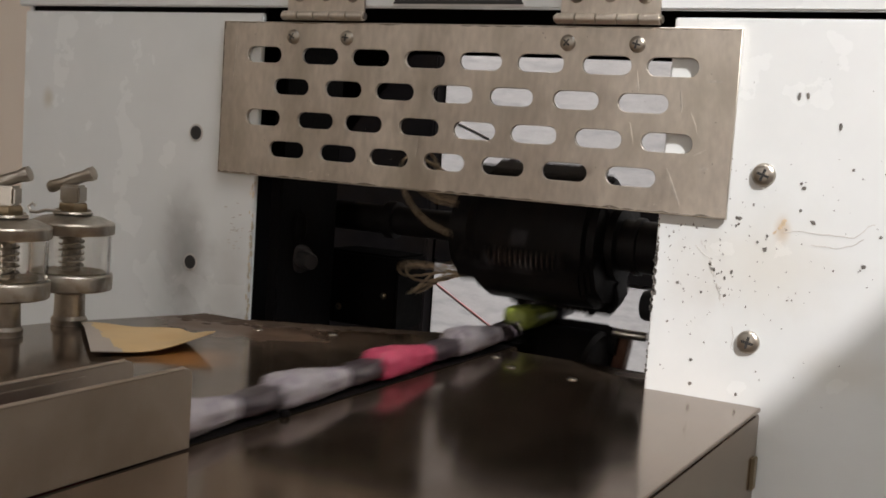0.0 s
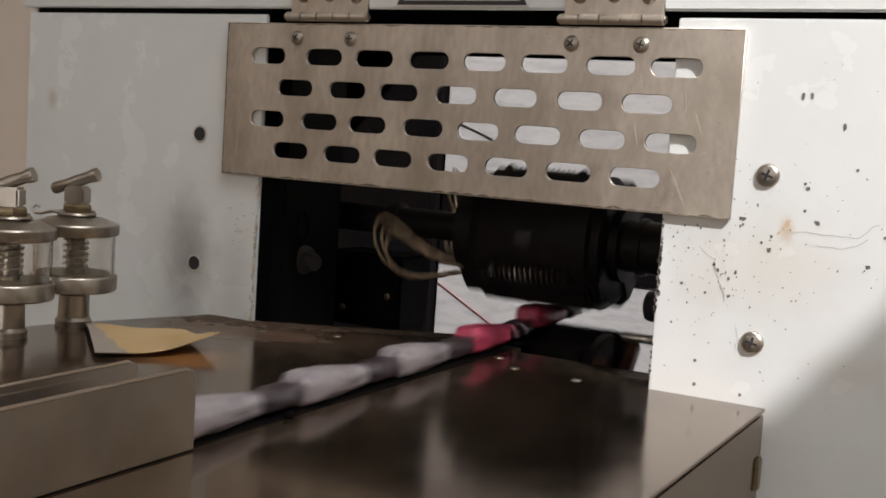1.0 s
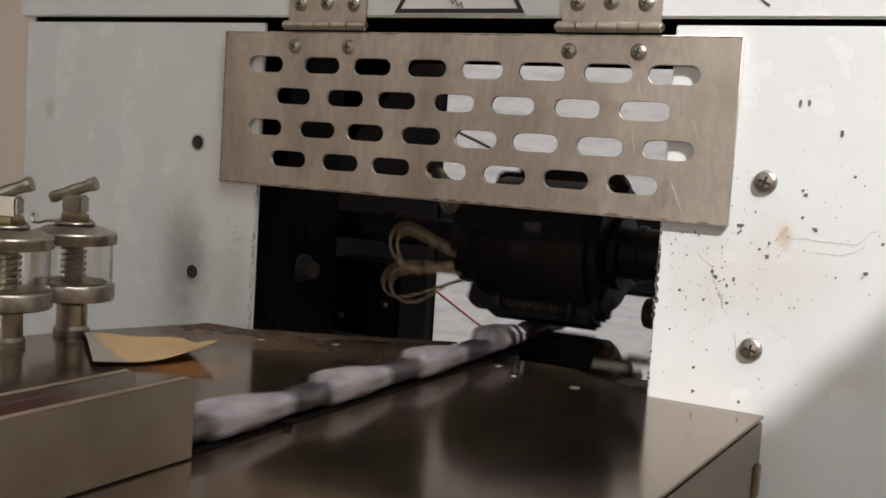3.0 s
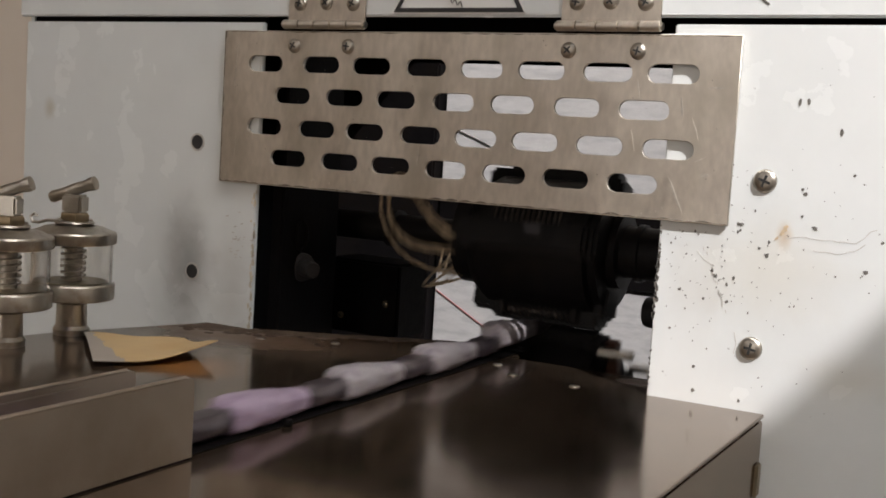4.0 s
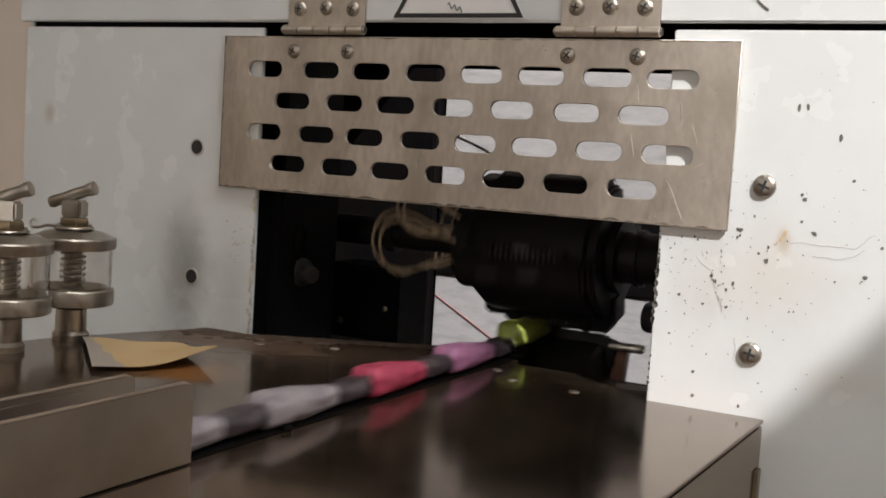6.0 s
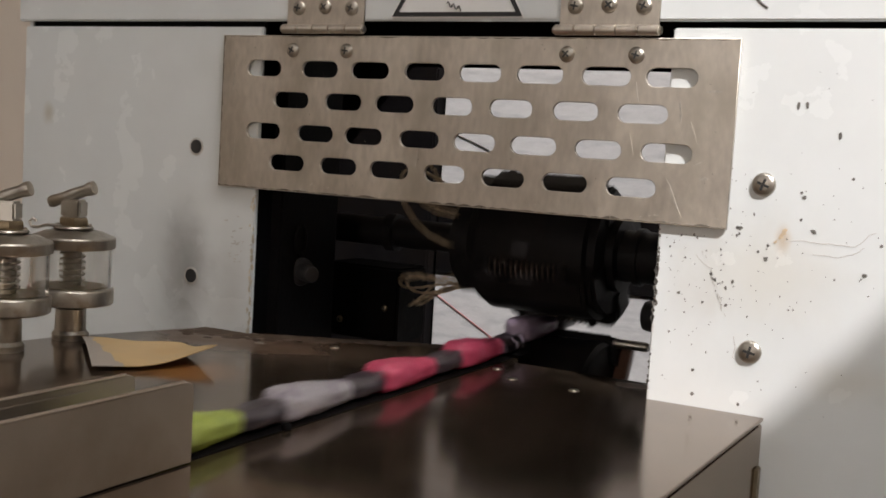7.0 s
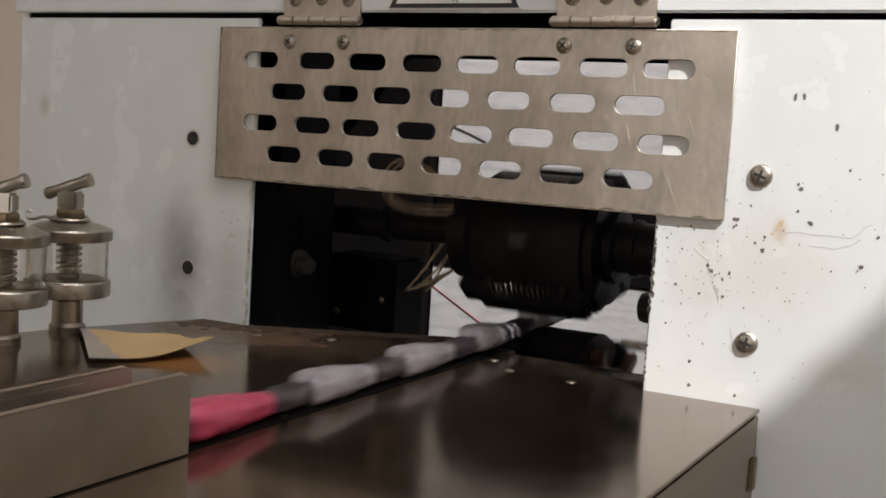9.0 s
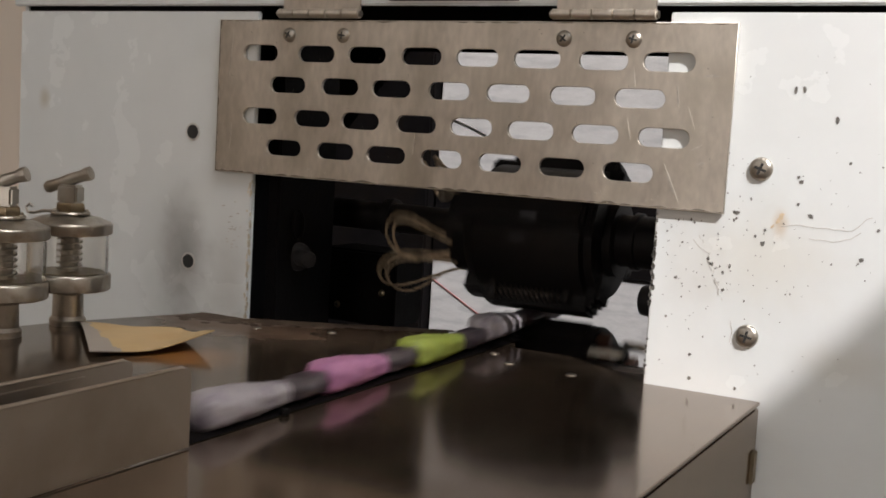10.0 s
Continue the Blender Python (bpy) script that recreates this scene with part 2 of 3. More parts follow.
def boxes(*spans, bevel=0.0, bm=None):
    """Boxes from spans (x0, x1, y0, y1, z0, z1)."""
    bm = bm or bmesh.new()
    for x0, x1, y0, y1, z0, z1 in spans:
        r = bmesh.ops.create_cube(bm, size=1)
        for v in r["verts"]:
            v.co = ((x0 + x1) / 2 + v.co.x * (x1 - x0), (y0 + y1) / 2 + v.co.y * (y1 - y0), (z0 + z1) / 2 + v.co.z * (z1 - z0))
    if bevel:
        bmesh.ops.bevel(bm, geom=list(bm.edges), offset=bevel, segments=2, affect="EDGES")
    return bm


def lathe(profile, n=32, axis="Z", at=(0, 0, 0), bm=None):
    """Turns a profile of (radius, height) about an axis."""
    bm = bm or bmesh.new()
    rings = []
    for r, h in profile:
        ring = []
        for i in range(n):
            a = 2 * math.pi * i / n
            p = (r * math.cos(a), r * math.sin(a), h)
            if axis == "X":
                p = (h, p[0], p[1])
            elif axis == "Y":
                p = (p[0], h, p[1])
            ring.append(bm.verts.new(Vector(p) + Vector(at)))
        rings.append(ring)
    for a, b in zip(rings, rings[1:]):
        for i in range(n):
            bm.faces.new((a[i], a[(i + 1) % n], b[(i + 1) % n], b[i]))
    for ring in (rings[0], rings[-1]):
        bm.faces.new(ring)
    bmesh.ops.remove_doubles(bm, verts=bm.verts, dist=1e-6)
    return bm


def tube(points, radius, n=8, bm=None, twist=0.0, flat=1.0):
    """A round strand along points."""
    bm = bm or bmesh.new()
    pts = [Vector(p) for p in points]
    rings, side = [], None
    for i, p in enumerate(pts):
        t = (pts[min(i + 1, len(pts) - 1)] - pts[max(i - 1, 0)]).normalized()
        if side is None:
            side = t.orthogonal().normalized()
        side = (side - t * side.dot(t)).normalized()
        up = t.cross(side)
        ring = []
        for k in range(n):
            a = 2 * math.pi * k / n + twist * i
            r = radius * (1 + (0.28 * math.cos(3 * (a - twist * i) + 0) if twist else 0))
            ring.append(bm.verts.new(p + side * r * math.cos(a) + up * r * flat * math.sin(a)))
        rings.append(ring)
    for a, b in zip(rings, rings[1:]):
        for k in range(n):
            bm.faces.new((a[k], a[(k + 1) % n], b[(k + 1) % n], b[k]))
    bm.faces.new(rings[0])
    bm.faces.new(list(reversed(rings[-1])))
    return bm


def coil(length, radius, wire, turns, n_per=14, axis="Z"):
    pts = []
    for i in range(int(turns * n_per) + 1):
        a, h = 2 * math.pi * i / n_per, length * i / (turns * n_per)
        p = (radius * math.cos(a), radius * math.sin(a), h)
        pts.append((p[2], p[0], p[1]) if axis == "X" else p)
    return tube(pts, wire, 6)


def sheet(outline, holes, thick, bevel, name, material):
    """A flat sheet in x and z with real holes; its front faces -y and lies at y = -thick / 2."""
    c = bpy.data.curves.new(name, "CURVE")
    c.dimensions, c.fill_mode, c.extrude, c.bevel_depth, c.bevel_resolution = "2D", "BOTH", thick / 2 - bevel, bevel, 1
    c.offset = -bevel
    for loop in (outline, *holes):
        s = c.splines.new("POLY")
        s.points.add(len(loop) - 1)
        for q, (x, z) in zip(s.points, loop):
            q.co = (x, z, 0, 1)
        s.use_cyclic_u = True
    ob = bpy.data.objects.new(name, c)
    d = bpy.data.meshes.new_from_object(ob)
    bpy.data.objects.remove(ob)
    bm = bmesh.new()
    bm.from_mesh(d)
    bmesh.ops.remove_doubles(bm, verts=bm.verts, dist=2e-6)
    bm.to_mesh(d)
    bm.free()
    d.transform(Matrix.Rotation(radians(90), 4, "X"))
    d.materials.clear()
    d.materials.append(material)
    return d


def slot_loop(x0, x1, z, h, n=8):
    r = h / 2
    return [(x1 - r + r * math.sin(a), z + r * math.cos(a)) for a in [math.pi * i / n for i in range(n + 1)]] + \
           [(x0 + r - r * math.sin(a), z - r * math.cos(a)) for a in [math.pi * i / n for i in range(n + 1)]]


def blob(cx, cz, r, n=7, y=0.0, bm=None, sx=1.0, sz=1.0, tilt=0.0):
    """A small uneven flat patch on a front face, 0.15 mm thick."""
    bm = bm or bmesh.new()
    pts = []
    for i in range(n):
        a = 2 * math.pi * i / n
        q = r * random.uniform(0.55, 1.15)
        u, w = q * math.cos(a) * sx, q * math.sin(a) * sz
        pts.append((cx + u * math.cos(tilt) - w * math.sin(tilt), cz + u * math.sin(tilt) + w * math.cos(tilt)))
    f = [bm.verts.new((x, y - 0.00015, z)) for x, z in pts]
    g = [bm.verts.new((x, y + 0.0002, z)) for x, z in pts]
    bm.faces.new(f)
    for i in range(n):
        bm.faces.new((f[i], f[(i + 1) % n], g[(i + 1) % n], g[i]))
    return bm


def screw_meshes(r, h, material):
    """Pan head facing -y and raised black bars that stand in for its shaded cross recess."""
    prof = [(0, -h), (r * 0.35, -h * 0.98), (r * 0.7, -h * 0.82), (r * 0.92, -h * 0.5), (r, -h * 0.15), (r, 0.0)]
    head = mesh(lathe(prof, 28, "Y"), "head", material, 40)
    w, l = r * 0.11, r * 0.52
    cross = boxes((-l, l, -h - 0.00008, -h * 0.6, -w, w), (-w, w, -h - 0.00012, -h * 0.6, -l, l))
    cross = mesh(cross, "dark_cross", PLAIN_BLACK)
    return head, cross


def put_screw(parent, meshes, x, y, z, turn, name="screw"):
    s = part(name, meshes[0], None, parent, m=pose(x, y, z, 0, turn, 0))
    part("dark_cross", meshes[1], None, s, "raised black cross standing in for the shaded recess")
    return s


# ---------------------------------------------------------------- the room
solid("floor", boxes((-3.2, 1.2, -5.2, 1.05, -0.95, -0.85)), FLOORM, "grey concrete workshop floor", "floor", "structure")
solid("ceiling", boxes((-3.2, 1.2, -5.2, 1.05, 2.05, 2.15)), CEIL, "plain white painted ceiling", "ceiling", "structure")
solid("wall_north", boxes((-3.2, 1.2, 0.85, 1.05, -0.85, 2.05)), WALLP, "cream painted wall behind the machine", "wall", "structure")
solid("wall_west", boxes((-3.2, -3.0, -5.0, 0.85, -0.85, 2.05)), WALLP, "cream painted side wall", "wall", "structure")
# unseen wall; its opening is cut to shape the sun patch
solid("wall_east", boxes((1.0, 1.2, -5.0, -0.86, -0.85, 2.05), (1.0, 1.2, -0.30, 0.85, -0.85, 2.05), (1.0, 1.2, -0.86, -0.30, -0.85, 1.098),
                         (1.0, 1.2, -0.86, -0.30, 1.95, 2.05)), WALLP, "cream painted wall, its high opening cut to shape the sun patch", "wall", "structure")
solid("wall_south", boxes((-3.0, -0.65, -5.2, -5.0, -0.85, 2.05), (0.55, 1.0, -5.2, -5.0, -0.85, 2.05), (-0.65, 0.55, -5.2, -5.0, -0.85, -0.25),
                          (-0.65, 0.55, -5.2, -5.0, 1.62, 2.05)), WALLP, "cream painted wall with a window opening", "wall", "structure")
win = thing("window_2", label="unseen window behind the feed line, sized to light the back plate", category="window", kind="structure")
part("window_frame", boxes((-0.65, -0.60, -5.13, -5.07, -0.25, 1.62), (0.50, 0.55, -5.13, -5.07, -0.25, 1.62), (-0.60, 0.50, -5.13, -5.07, -0.25, -0.20),
                           (-0.60, 0.50, -5.13, -5.07, 1.57, 1.62)), STICKER, win)
pane = part("pane", boxes((-0.60, 0.50, -5.10, -5.096, -0.20, 1.57)), GLASS, win)
pane.visible_shadow = False
win = thing("window_1", label="unseen window that shapes the sun patch on the machine", category="window", kind="structure")
part("window_frame", boxes((1.10, 1.13, -0.33, -0.30, 1.098, 1.95), (1.10, 1.13, -0.86, -0.33, 1.92, 1.95)), STICKER, win)
pane = part("pane", boxes((1.110, 1.114, -0.86, -0.33, 1.098, 1.92)), GLASS, win)
pane.visible_shadow = False

# ---------------------------------------------------------------- the machine's cabinet
OXL, OXR, PT, CB = -0.2209, 0.0, 0.1625, 0.1655
machine = thing("wrapping_machine", label="white painted steel wrapping machine with chipped front panels", category="machine")
part("front_panel", boxes((OXR, 0.75, 0, 0.003, -0.82, PT), bevel=0.0006), PAINT, machine, "white panel with chipped paint")
part("front_panel", boxes((-0.397, OXL, 0, 0.003, -0.82, PT), bevel=0.0006), PAINT_SHADE_STAIN, machine, "white panel with a stain and shade painted into its colour")
part("lower_panel", boxes((OXL, OXR, 0.0, 0.003, -0.82, -0.06)), PAINT, machine)
part("cover_panel", boxes((-0.402, 0.75, -0.001, 0.003, CB, 0.185), bevel=0.0008), PAINT, machine, "white hinged cover panel")
part("side_panel", boxes((-0.397, -0.394, 0.003, 0.62, -0.82, 0.182)), PAINT, machine)
part("side_panel", boxes((0.747, 0.75, 0.003, 0.62, -0.82, 0.182)), PAINT, machine)
part("back_panel", boxes((-0.394, 0.747, 0.617, 0.62, -0.82, 0.182)), PAINT, machine)
# gap added in the top so that sunlight falls on the back plate
part("top_panel", boxes((-0.402, -0.250, 0.003, 0.62, 0.182, 0.185), (-0.250, 0.75, 0.003, 0.082, 0.182, 0.185), (-0.250, 0.75, 0.236, 0.62, 0.182, 0.185)), PAINT, machine)
part("base_plate", boxes((-0.402, 0.755, 0.0, 0.62, -0.85, -0.82)), BLACK, machine)
# added sheets that darken the inside; one under the lid hides the roof gap
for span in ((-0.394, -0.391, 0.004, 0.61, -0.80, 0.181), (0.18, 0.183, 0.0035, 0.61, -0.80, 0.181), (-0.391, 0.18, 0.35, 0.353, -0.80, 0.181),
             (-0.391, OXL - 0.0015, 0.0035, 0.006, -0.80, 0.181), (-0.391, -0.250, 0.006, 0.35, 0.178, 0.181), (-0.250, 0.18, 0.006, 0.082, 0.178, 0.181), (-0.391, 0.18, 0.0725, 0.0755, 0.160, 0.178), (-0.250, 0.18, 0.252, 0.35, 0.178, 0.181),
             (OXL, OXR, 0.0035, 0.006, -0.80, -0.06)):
    part("lining", boxes(span), DARKBOX, machine, "black lining added to keep the opening dark")

# paint chips, stains and smudges on the panels
random.seed(4)
bm = bmesh.new()
for i in range(125):
    x = 0.004 + abs(random.gauss(0, 0.042))
    z = random.gauss(0.060, 0.018) + 0.15 * max(0, x - 0.03)
    if 0.003 < x < 0.12 and 0.004 < z < 0.15 and math.hypot(x - 0.0437, z - 0.027) > 0.007:
        blob(x, z, random.choice((0.0002, 0.0003, 0.0003, 0.0003, 0.0004, 0.0004, 0.0006, 0.0008)), bm=bm, sx=random.uniform(0.5, 1.1), sz=1, tilt=random.uniform(-0.6, 0.6))
for x, z, r, sx in ((0.0605, 0.0935, 0.0013, 1), (0.055, 0.131, 0.0021, 0.5), (0.0585, 0.1315, 0.0021, 0.45), (0.0725, 0.1195, 0.0022, 0.4), (0.047, 0.067, 0.0015, 1),
                    (0.0355, 0.079, 0.0013, 1.2), (0.0655, 0.080, 0.0014, 1.3), (0.092, 0.0765, 0.0012, 1), (0.0405, 0.004, 0.001, 1), (0.0205, 0.0055, 0.0012, 1),
                    (0.0865, 0.064, 0.0012, 1.5), (0.0475, 0.0725, 0.0011, 0.7), (0.0265, 0.0560, 0.0013, 0.5), (0.034, 0.0560, 0.0013, 0.6), (0.079, 0.1025, 0.0009, 1)):
    blob(x, z, 0.8 * r, bm=bm, sx=sx, sz=1.0)
for i in range(70):
    blob(random.uniform(0.004, 0.125), random.uniform(0.002, 0.145), random.choice((0.00018, 0.00025, 0.00035)), bm=bm, sx=random.uniform(0.5, 1.6), tilt=random.uniform(-0.8, 0.8))
for i in range(28):
    blob(random.uniform(0.0, 0.0012), random.uniform(0.034, 0.066), random.uniform(0.0004, 0.0009), bm=bm, sz=1.6)
for i in range(30):
    blob(random.uniform(0.0, 0.0010), random.uniform(0.004, 0.077), random.uniform(0.0002, 0.0006), bm=bm, sz=1.8)
chips = part("paint_wear", bm, CHIP, machine, "dark chips in the paint", smooth=None)
chips["kind"] = "stuff"
bm = bmesh.new()
for i in range(26):
    a = random.uniform(0, 1)
    blob(0.020 + 0.012 * a, 0.070 - 0.03 * a + random.gauss(0, 0.0012), 0.0007, bm=bm, sx=0.3, sz=1.4, tilt=0.4)
for line in (((0.054, 0.0745), (0.0601, 0.0760), (0.067, 0.0753), (0.0749, 0.0755), (0.0821, 0.0749), (0.0869, 0.0804), (0.0898, 0.0811)),
             ((0.0175, 0.0659), (0.0204, 0.0629), (0.0254, 0.0600)), ((0.0655, 0.0707), (0.0753, 0.0705), (0.0812, 0.0717), (0.0862, 0.0753)),
             ((0.0363, 0.0327), (0.0374, 0.0282), (0.0365, 0.0228))):
    pts = []
    for (xa, za), (xb, zb) in zip(line, line[1:]):
        for i in range(8):
            u = i / 8
            x, z = xa + (xb - xa) * u, za + (zb - za) * u
            pts.append((x, 0.0, z + 0.0006 * noise.noise(Vector((x * 300, z * 300, 1.0)))))
    tube(pts, 0.00016, 5, bm)
part("scratch_wear", bm, SMUDGE, machine, "fine grey scratches", smooth=None)["kind"] = "stuff"
bm = bmesh.new()
for x, z, r in ((0.0535, 0.0785, 0.0022), (0.0525, 0.0765, 0.0016), (0.0505, 0.0745, 0.0012)):
    blob(x, z, r, n=11, bm=bm, sx=0.5, tilt=-0.6)
part("rust_stain", bm, STAIN, machine, "orange rust stain", smooth=None)["kind"] = "stuff"

bm = bmesh.new()
for i in range(36):
    blob(OXL - abs(random.gauss(0, 0.0012)), random.uniform(0.0, 0.076), random.uniform(0.0004, 0.0010), bm=bm, sz=2.2)
part("edge_wear", bm, GRIME, machine, "yellowed worn paint edge", smooth=None)["kind"] = "stuff"
bm = bmesh.new()
for i in range(24):
    blob(random.gauss(-0.232, 0.004), random.gauss(0.047, 0.006), random.uniform(0.0004, 0.0009), bm=bm, sx=1.8, sz=0.5, tilt=random.uniform(-0.3, 0.3))
part("scuff_wear", bm, SMUDGE, machine, "grey scuffs", smooth=None)["kind"] = "stuff"
part("cover_scrape", tube([(0.0344, -0.001, 0.1748), (0.0369, -0.001, 0.1724), (0.0394, -0.001, 0.1706)], 0.0005, 6), CHIP, machine, "short dark scrape")
# black discs for the dark of the bolt holes in the shaded, stained panel, and screws in the chipped one
big = screw_meshes(0.0050, 0.0022, CHROME)
small = screw_meshes(0.0037, 0.0019, CHROME)
dull = screw_meshes(0.0022, 0.0012, BRASS)
put_screw(machine, big, 0.0437, 0, 0.0979, 20)
put_screw(machine, big, 0.0437, 0, 0.0270, 12)
for z in (0.0979, 0.0270):
    bm = lathe([(0.0038, -0.0002), (0.0044, -0.0004), (0.0049, -0.0001), (0.0049, 0.0005)], 26, "Y")
    part("hole_rim", bm, SMUDGE, machine, m=pose(-0.2625, 0, z))
    part("bolt_hole_disc", lathe([(0.0, -0.0005), (0.0037, -0.0005), (0.0039, 0.0004)], 24, "Y"), PLAIN_BLACK, machine, "black disc standing in for the dark of an empty bolt hole", m=pose(-0.2625, 0, z))

# warning sign on the cover
sign = thing("warning_sign", label="white triangular warning sticker with a black border", category="sign")
tri = [(-0.1425, 0.1668), (-0.0705, 0.1668), (-0.1065, 0.2290)]


def inset(loop, d):
    c = (sum(p[0] for p in loop) / 3, sum(p[1] for p in loop) / 3)
    return [(c[0] + (x - c[0]) * (1 - d), c[1] + (z - c[1]) * (1 - d)) for x, z in loop]


part("border", sheet(inset(tri, 0.03), [list(reversed(inset(tri, 0.13)))], 0.0003, 0.00002, "border", PLAIN_BLACK), None, sign, m=pose(0, -0.0016, 0))
part("backing", sheet(tri, [], 0.0002, 0.00002, "backing", STICKER), None, sign, m=pose(0, -0.0012, 0))
mk = tube([(-0.1115 + 0.0006 * i, -0.0016, 0.1735 + 0.0012 * math.sin(i * 1.3) - 0.0002 * i) for i in range(14)], 0.00025, 5)
part("scribble", mk, PLAIN_BLACK, sign, "dark unreadable scribble")

# ---------------------------------------------------------------- slotted guard plate and its hinges
ROWS = ((0.1410, [(-228, -206), (-193, -171), (-163, -141), (-132, -110), (-102, -80), (-72, -49), (-40, -17), (-10, 13)]),
        (0.1250, [(-210, -188), (-178, -156), (-148, -126), (-116, -94), (-85, -63), (-53, -31), (-22, 1)]),
        (0.1085, [(-227, -205), (-194, -172), (-165, -143), (-133, -111), (-103, -81), (-73, -50), (-41, -19), (-10, 13)]),
        (0.0927, [(-211, -189), (-179, -157), (-149, -127), (-118, -96), (-87, -65), (-56, -34), (-25, -2)]))
guard = thing("guard_plate", m=pose(0, -0.0017, 0), label="slotted stainless steel guard plate hung from two hinges", category="guard plate")
outline = [(-0.2444, 0.0779), (0.0301, 0.0779), (0.0301, 0.1579), (-0.2444, 0.1579)]
slots = [slot_loop(a / 1000, b / 1000, z, 0.0082) for z, row in ROWS for a, b in row]
part("plate", sheet(outline, slots, 0.0020, 0.00025, "plate", STEEL), None, guard)
for x, t in ((-0.1989, 30), (-0.1662, 5), (-0.0478, 40), (-0.0151, 15)):
    put_screw(guard, small, x, -0.0010, 0.1504, t)


random.seed(21)
bm = bmesh.new()
for x, z, l, tilt, w in ((-0.0135, 0.1335, 0.010, -1.42, 0.00045), (0.0065, 0.1265, 0.012, -1.40, 0.0006), (-0.0145, 0.112, 0.010, -1.35, 0.00035), (0.006, 0.090, 0.020, -1.15, 0.0006),
                      (0.013, 0.118, 0.010, -1.2, 0.0003), (0.016, 0.105, 0.006, 0.5, 0.0003), (-0.236, 0.140, 0.030, 1.5, 0.0003), (-0.2345, 0.098, 0.014, 1.5, 0.0003),
                      (-0.1225, 0.099, 0.010, 1.5, 0.00025), (0.020, 0.1355, 0.008, 0.05, 0.0006), (0.0185, 0.0985, 0.005, 0.1, 0.0009)):
    blob(x, z, 1.0, n=10, y=-0.0010, bm=bm, sx=l / 2, sz=w, tilt=tilt)
for i in range(34):
    blob(random.uniform(-0.242, 0.028), random.gauss(0.0812, 0.0012), random.uniform(0.0002, 0.0006), y=-0.0010, bm=bm, sx=1.5, tilt=random.uniform(0, 3))
part("scratch_wear", bm, WORN, guard, "light scratches and scuffs", smooth=None)["kind"] = "stuff"


def edge_line(bm, a, b, inward, n, low, high):
    """An uneven flat line of soil, 0.15 mm thick, along an edge from a to b (x, z)."""
    rows = []
    for i in range(n + 1):
        u = i / n
        w = low + (high - low) * abs(noise.noise(Vector((u * n * 0.13, a[0] * 50, 3.0)))) * 1.6
        x, z = a[0] + (b[0] - a[0]) * u, a[1] + (b[1] - a[1]) * u
        rows.append([bm.verts.new((x, -0.00115, z)), bm.verts.new((x + inward[0] * w, -0.00115, z + inward[1] * w)), bm.verts.new((x + inward[0] * w, -0.0009, z + inward[1] * w))])
    for p, q in zip(rows, rows[1:]):
        bm.faces.new((p[0], q[0], q[1], p[1]))
        bm.faces.new((p[1], q[1], q[2], p[2]))


bm = bmesh.new()
edge_line(bm, (-0.2440, 0.0783), (0.0297, 0.0783), (0, 1), 260, 0.0001, 0.0012)
edge_line(bm, (-0.2440, 0.0785), (-0.2440, 0.1575), (1, 0), 90, 0.0001, 0.0010)
edge_line(bm, (-0.2438, 0.1575), (0.0297, 0.1575), (0, -1), 240, 0.0, 0.0007)
for i in range(40):
    blob(random.uniform(-0.24, 0.028), random.uniform(0.082, 0.155), random.uniform(0.00012, 0.0003), y=-0.0010, bm=bm)
part("edge_soil", bm, SOIL, guard, "brown soil along the edges", smooth=None)["kind"] = "stuff"


def hinge():
    h = thing("hinge", label="small stainless steel butt hinge with screws", category="hinge", group="guard hinges")
    part("leaf", sheet([(-0.0232, 0.0017), (0.0232, 0.0017), (0.0232, 0.040), (-0.0232, 0.040)], [], 0.0012, 0.0002, "leaf", STEEL), None, h, m=pose(0, 0.0023, 0))
    for i in range(5):
        a = -0.0245 + i * 0.0098
        part("knuckle", lathe([(0.0012, a), (0.0024, a + 0.0004), (0.0024, a + 0.0093), (0.0012, a + 0.0097)], 20, "X"), STEEL, h)
    part("pin", lathe([(0.0016, -0.0252), (0.0016, 0.0252)], 14, "X"), CHROME, h)
    for x, z, t in ((-0.0160, 0.0107, 10), (0.0, 0.0111, 50), (0.0160, 0.0105, 25)):
        put_screw(h, small, x, 0.0017, z, t)
    return h


h1 = hinge()
h1.matrix_basis = pose(-0.1805, -0.0042, 0.1610)
copy_thing(h1, pose(-0.0293, -0.0042, 0.1610))

# ---------------------------------------------------------------- feed table
table = thing("feed_table", label="worn stainless steel feed table with a folded skirt", category="table")
bm = bmesh.new()
top = [(0.0490, -0.62), (0.0490, -0.0005), (-0.0008, -0.0005), (-0.0008, 0.034), (-0.0830, 0.034), (-0.0830, 0.046), (-0.140, 0.044), (-0.2200, 0.0060), (-0.2225, -0.0008), (-0.2500, -0.0008),
       (-0.2790, -0.080), (-0.2870, -0.130), (-0.2900, -0.62)]
vs = [bm.verts.new((x, y, 0)) for x, y in top]
f = bm.faces.new(vs)
r = bmesh.ops.extrude_face_region(bm, geom=[f])
for v in r["geom"]:
    if isinstance(v, bmesh.types.BMVert):
        v.co.z = -0.002
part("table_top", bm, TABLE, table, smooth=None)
# rolled edge and skirt
edge = [(0.0490, 0.0), (0.0514, 0.0), (0.0518, -0.0003), (0.0518, -0.0013), (0.0514, -0.0016), (0.0503, -0.0017), (0.0503, -0.0027), (0.0512, -0.0030), (0.0515, -0.0040), (0.0515, -0.30), (0.0500, -0.30), (0.0490, -0.002)]
bm = bmesh.new()
ra = [bm.verts.new((x, -0.62, z)) for x, z in edge]
rb = [bm.verts.new((x, -0.0008, z)) for x, z in edge]
for i in range(len(edge)):
    bm.faces.new((ra[i], ra[(i + 1) % len(edge)], rb[(i + 1) % len(edge)], rb[i]))
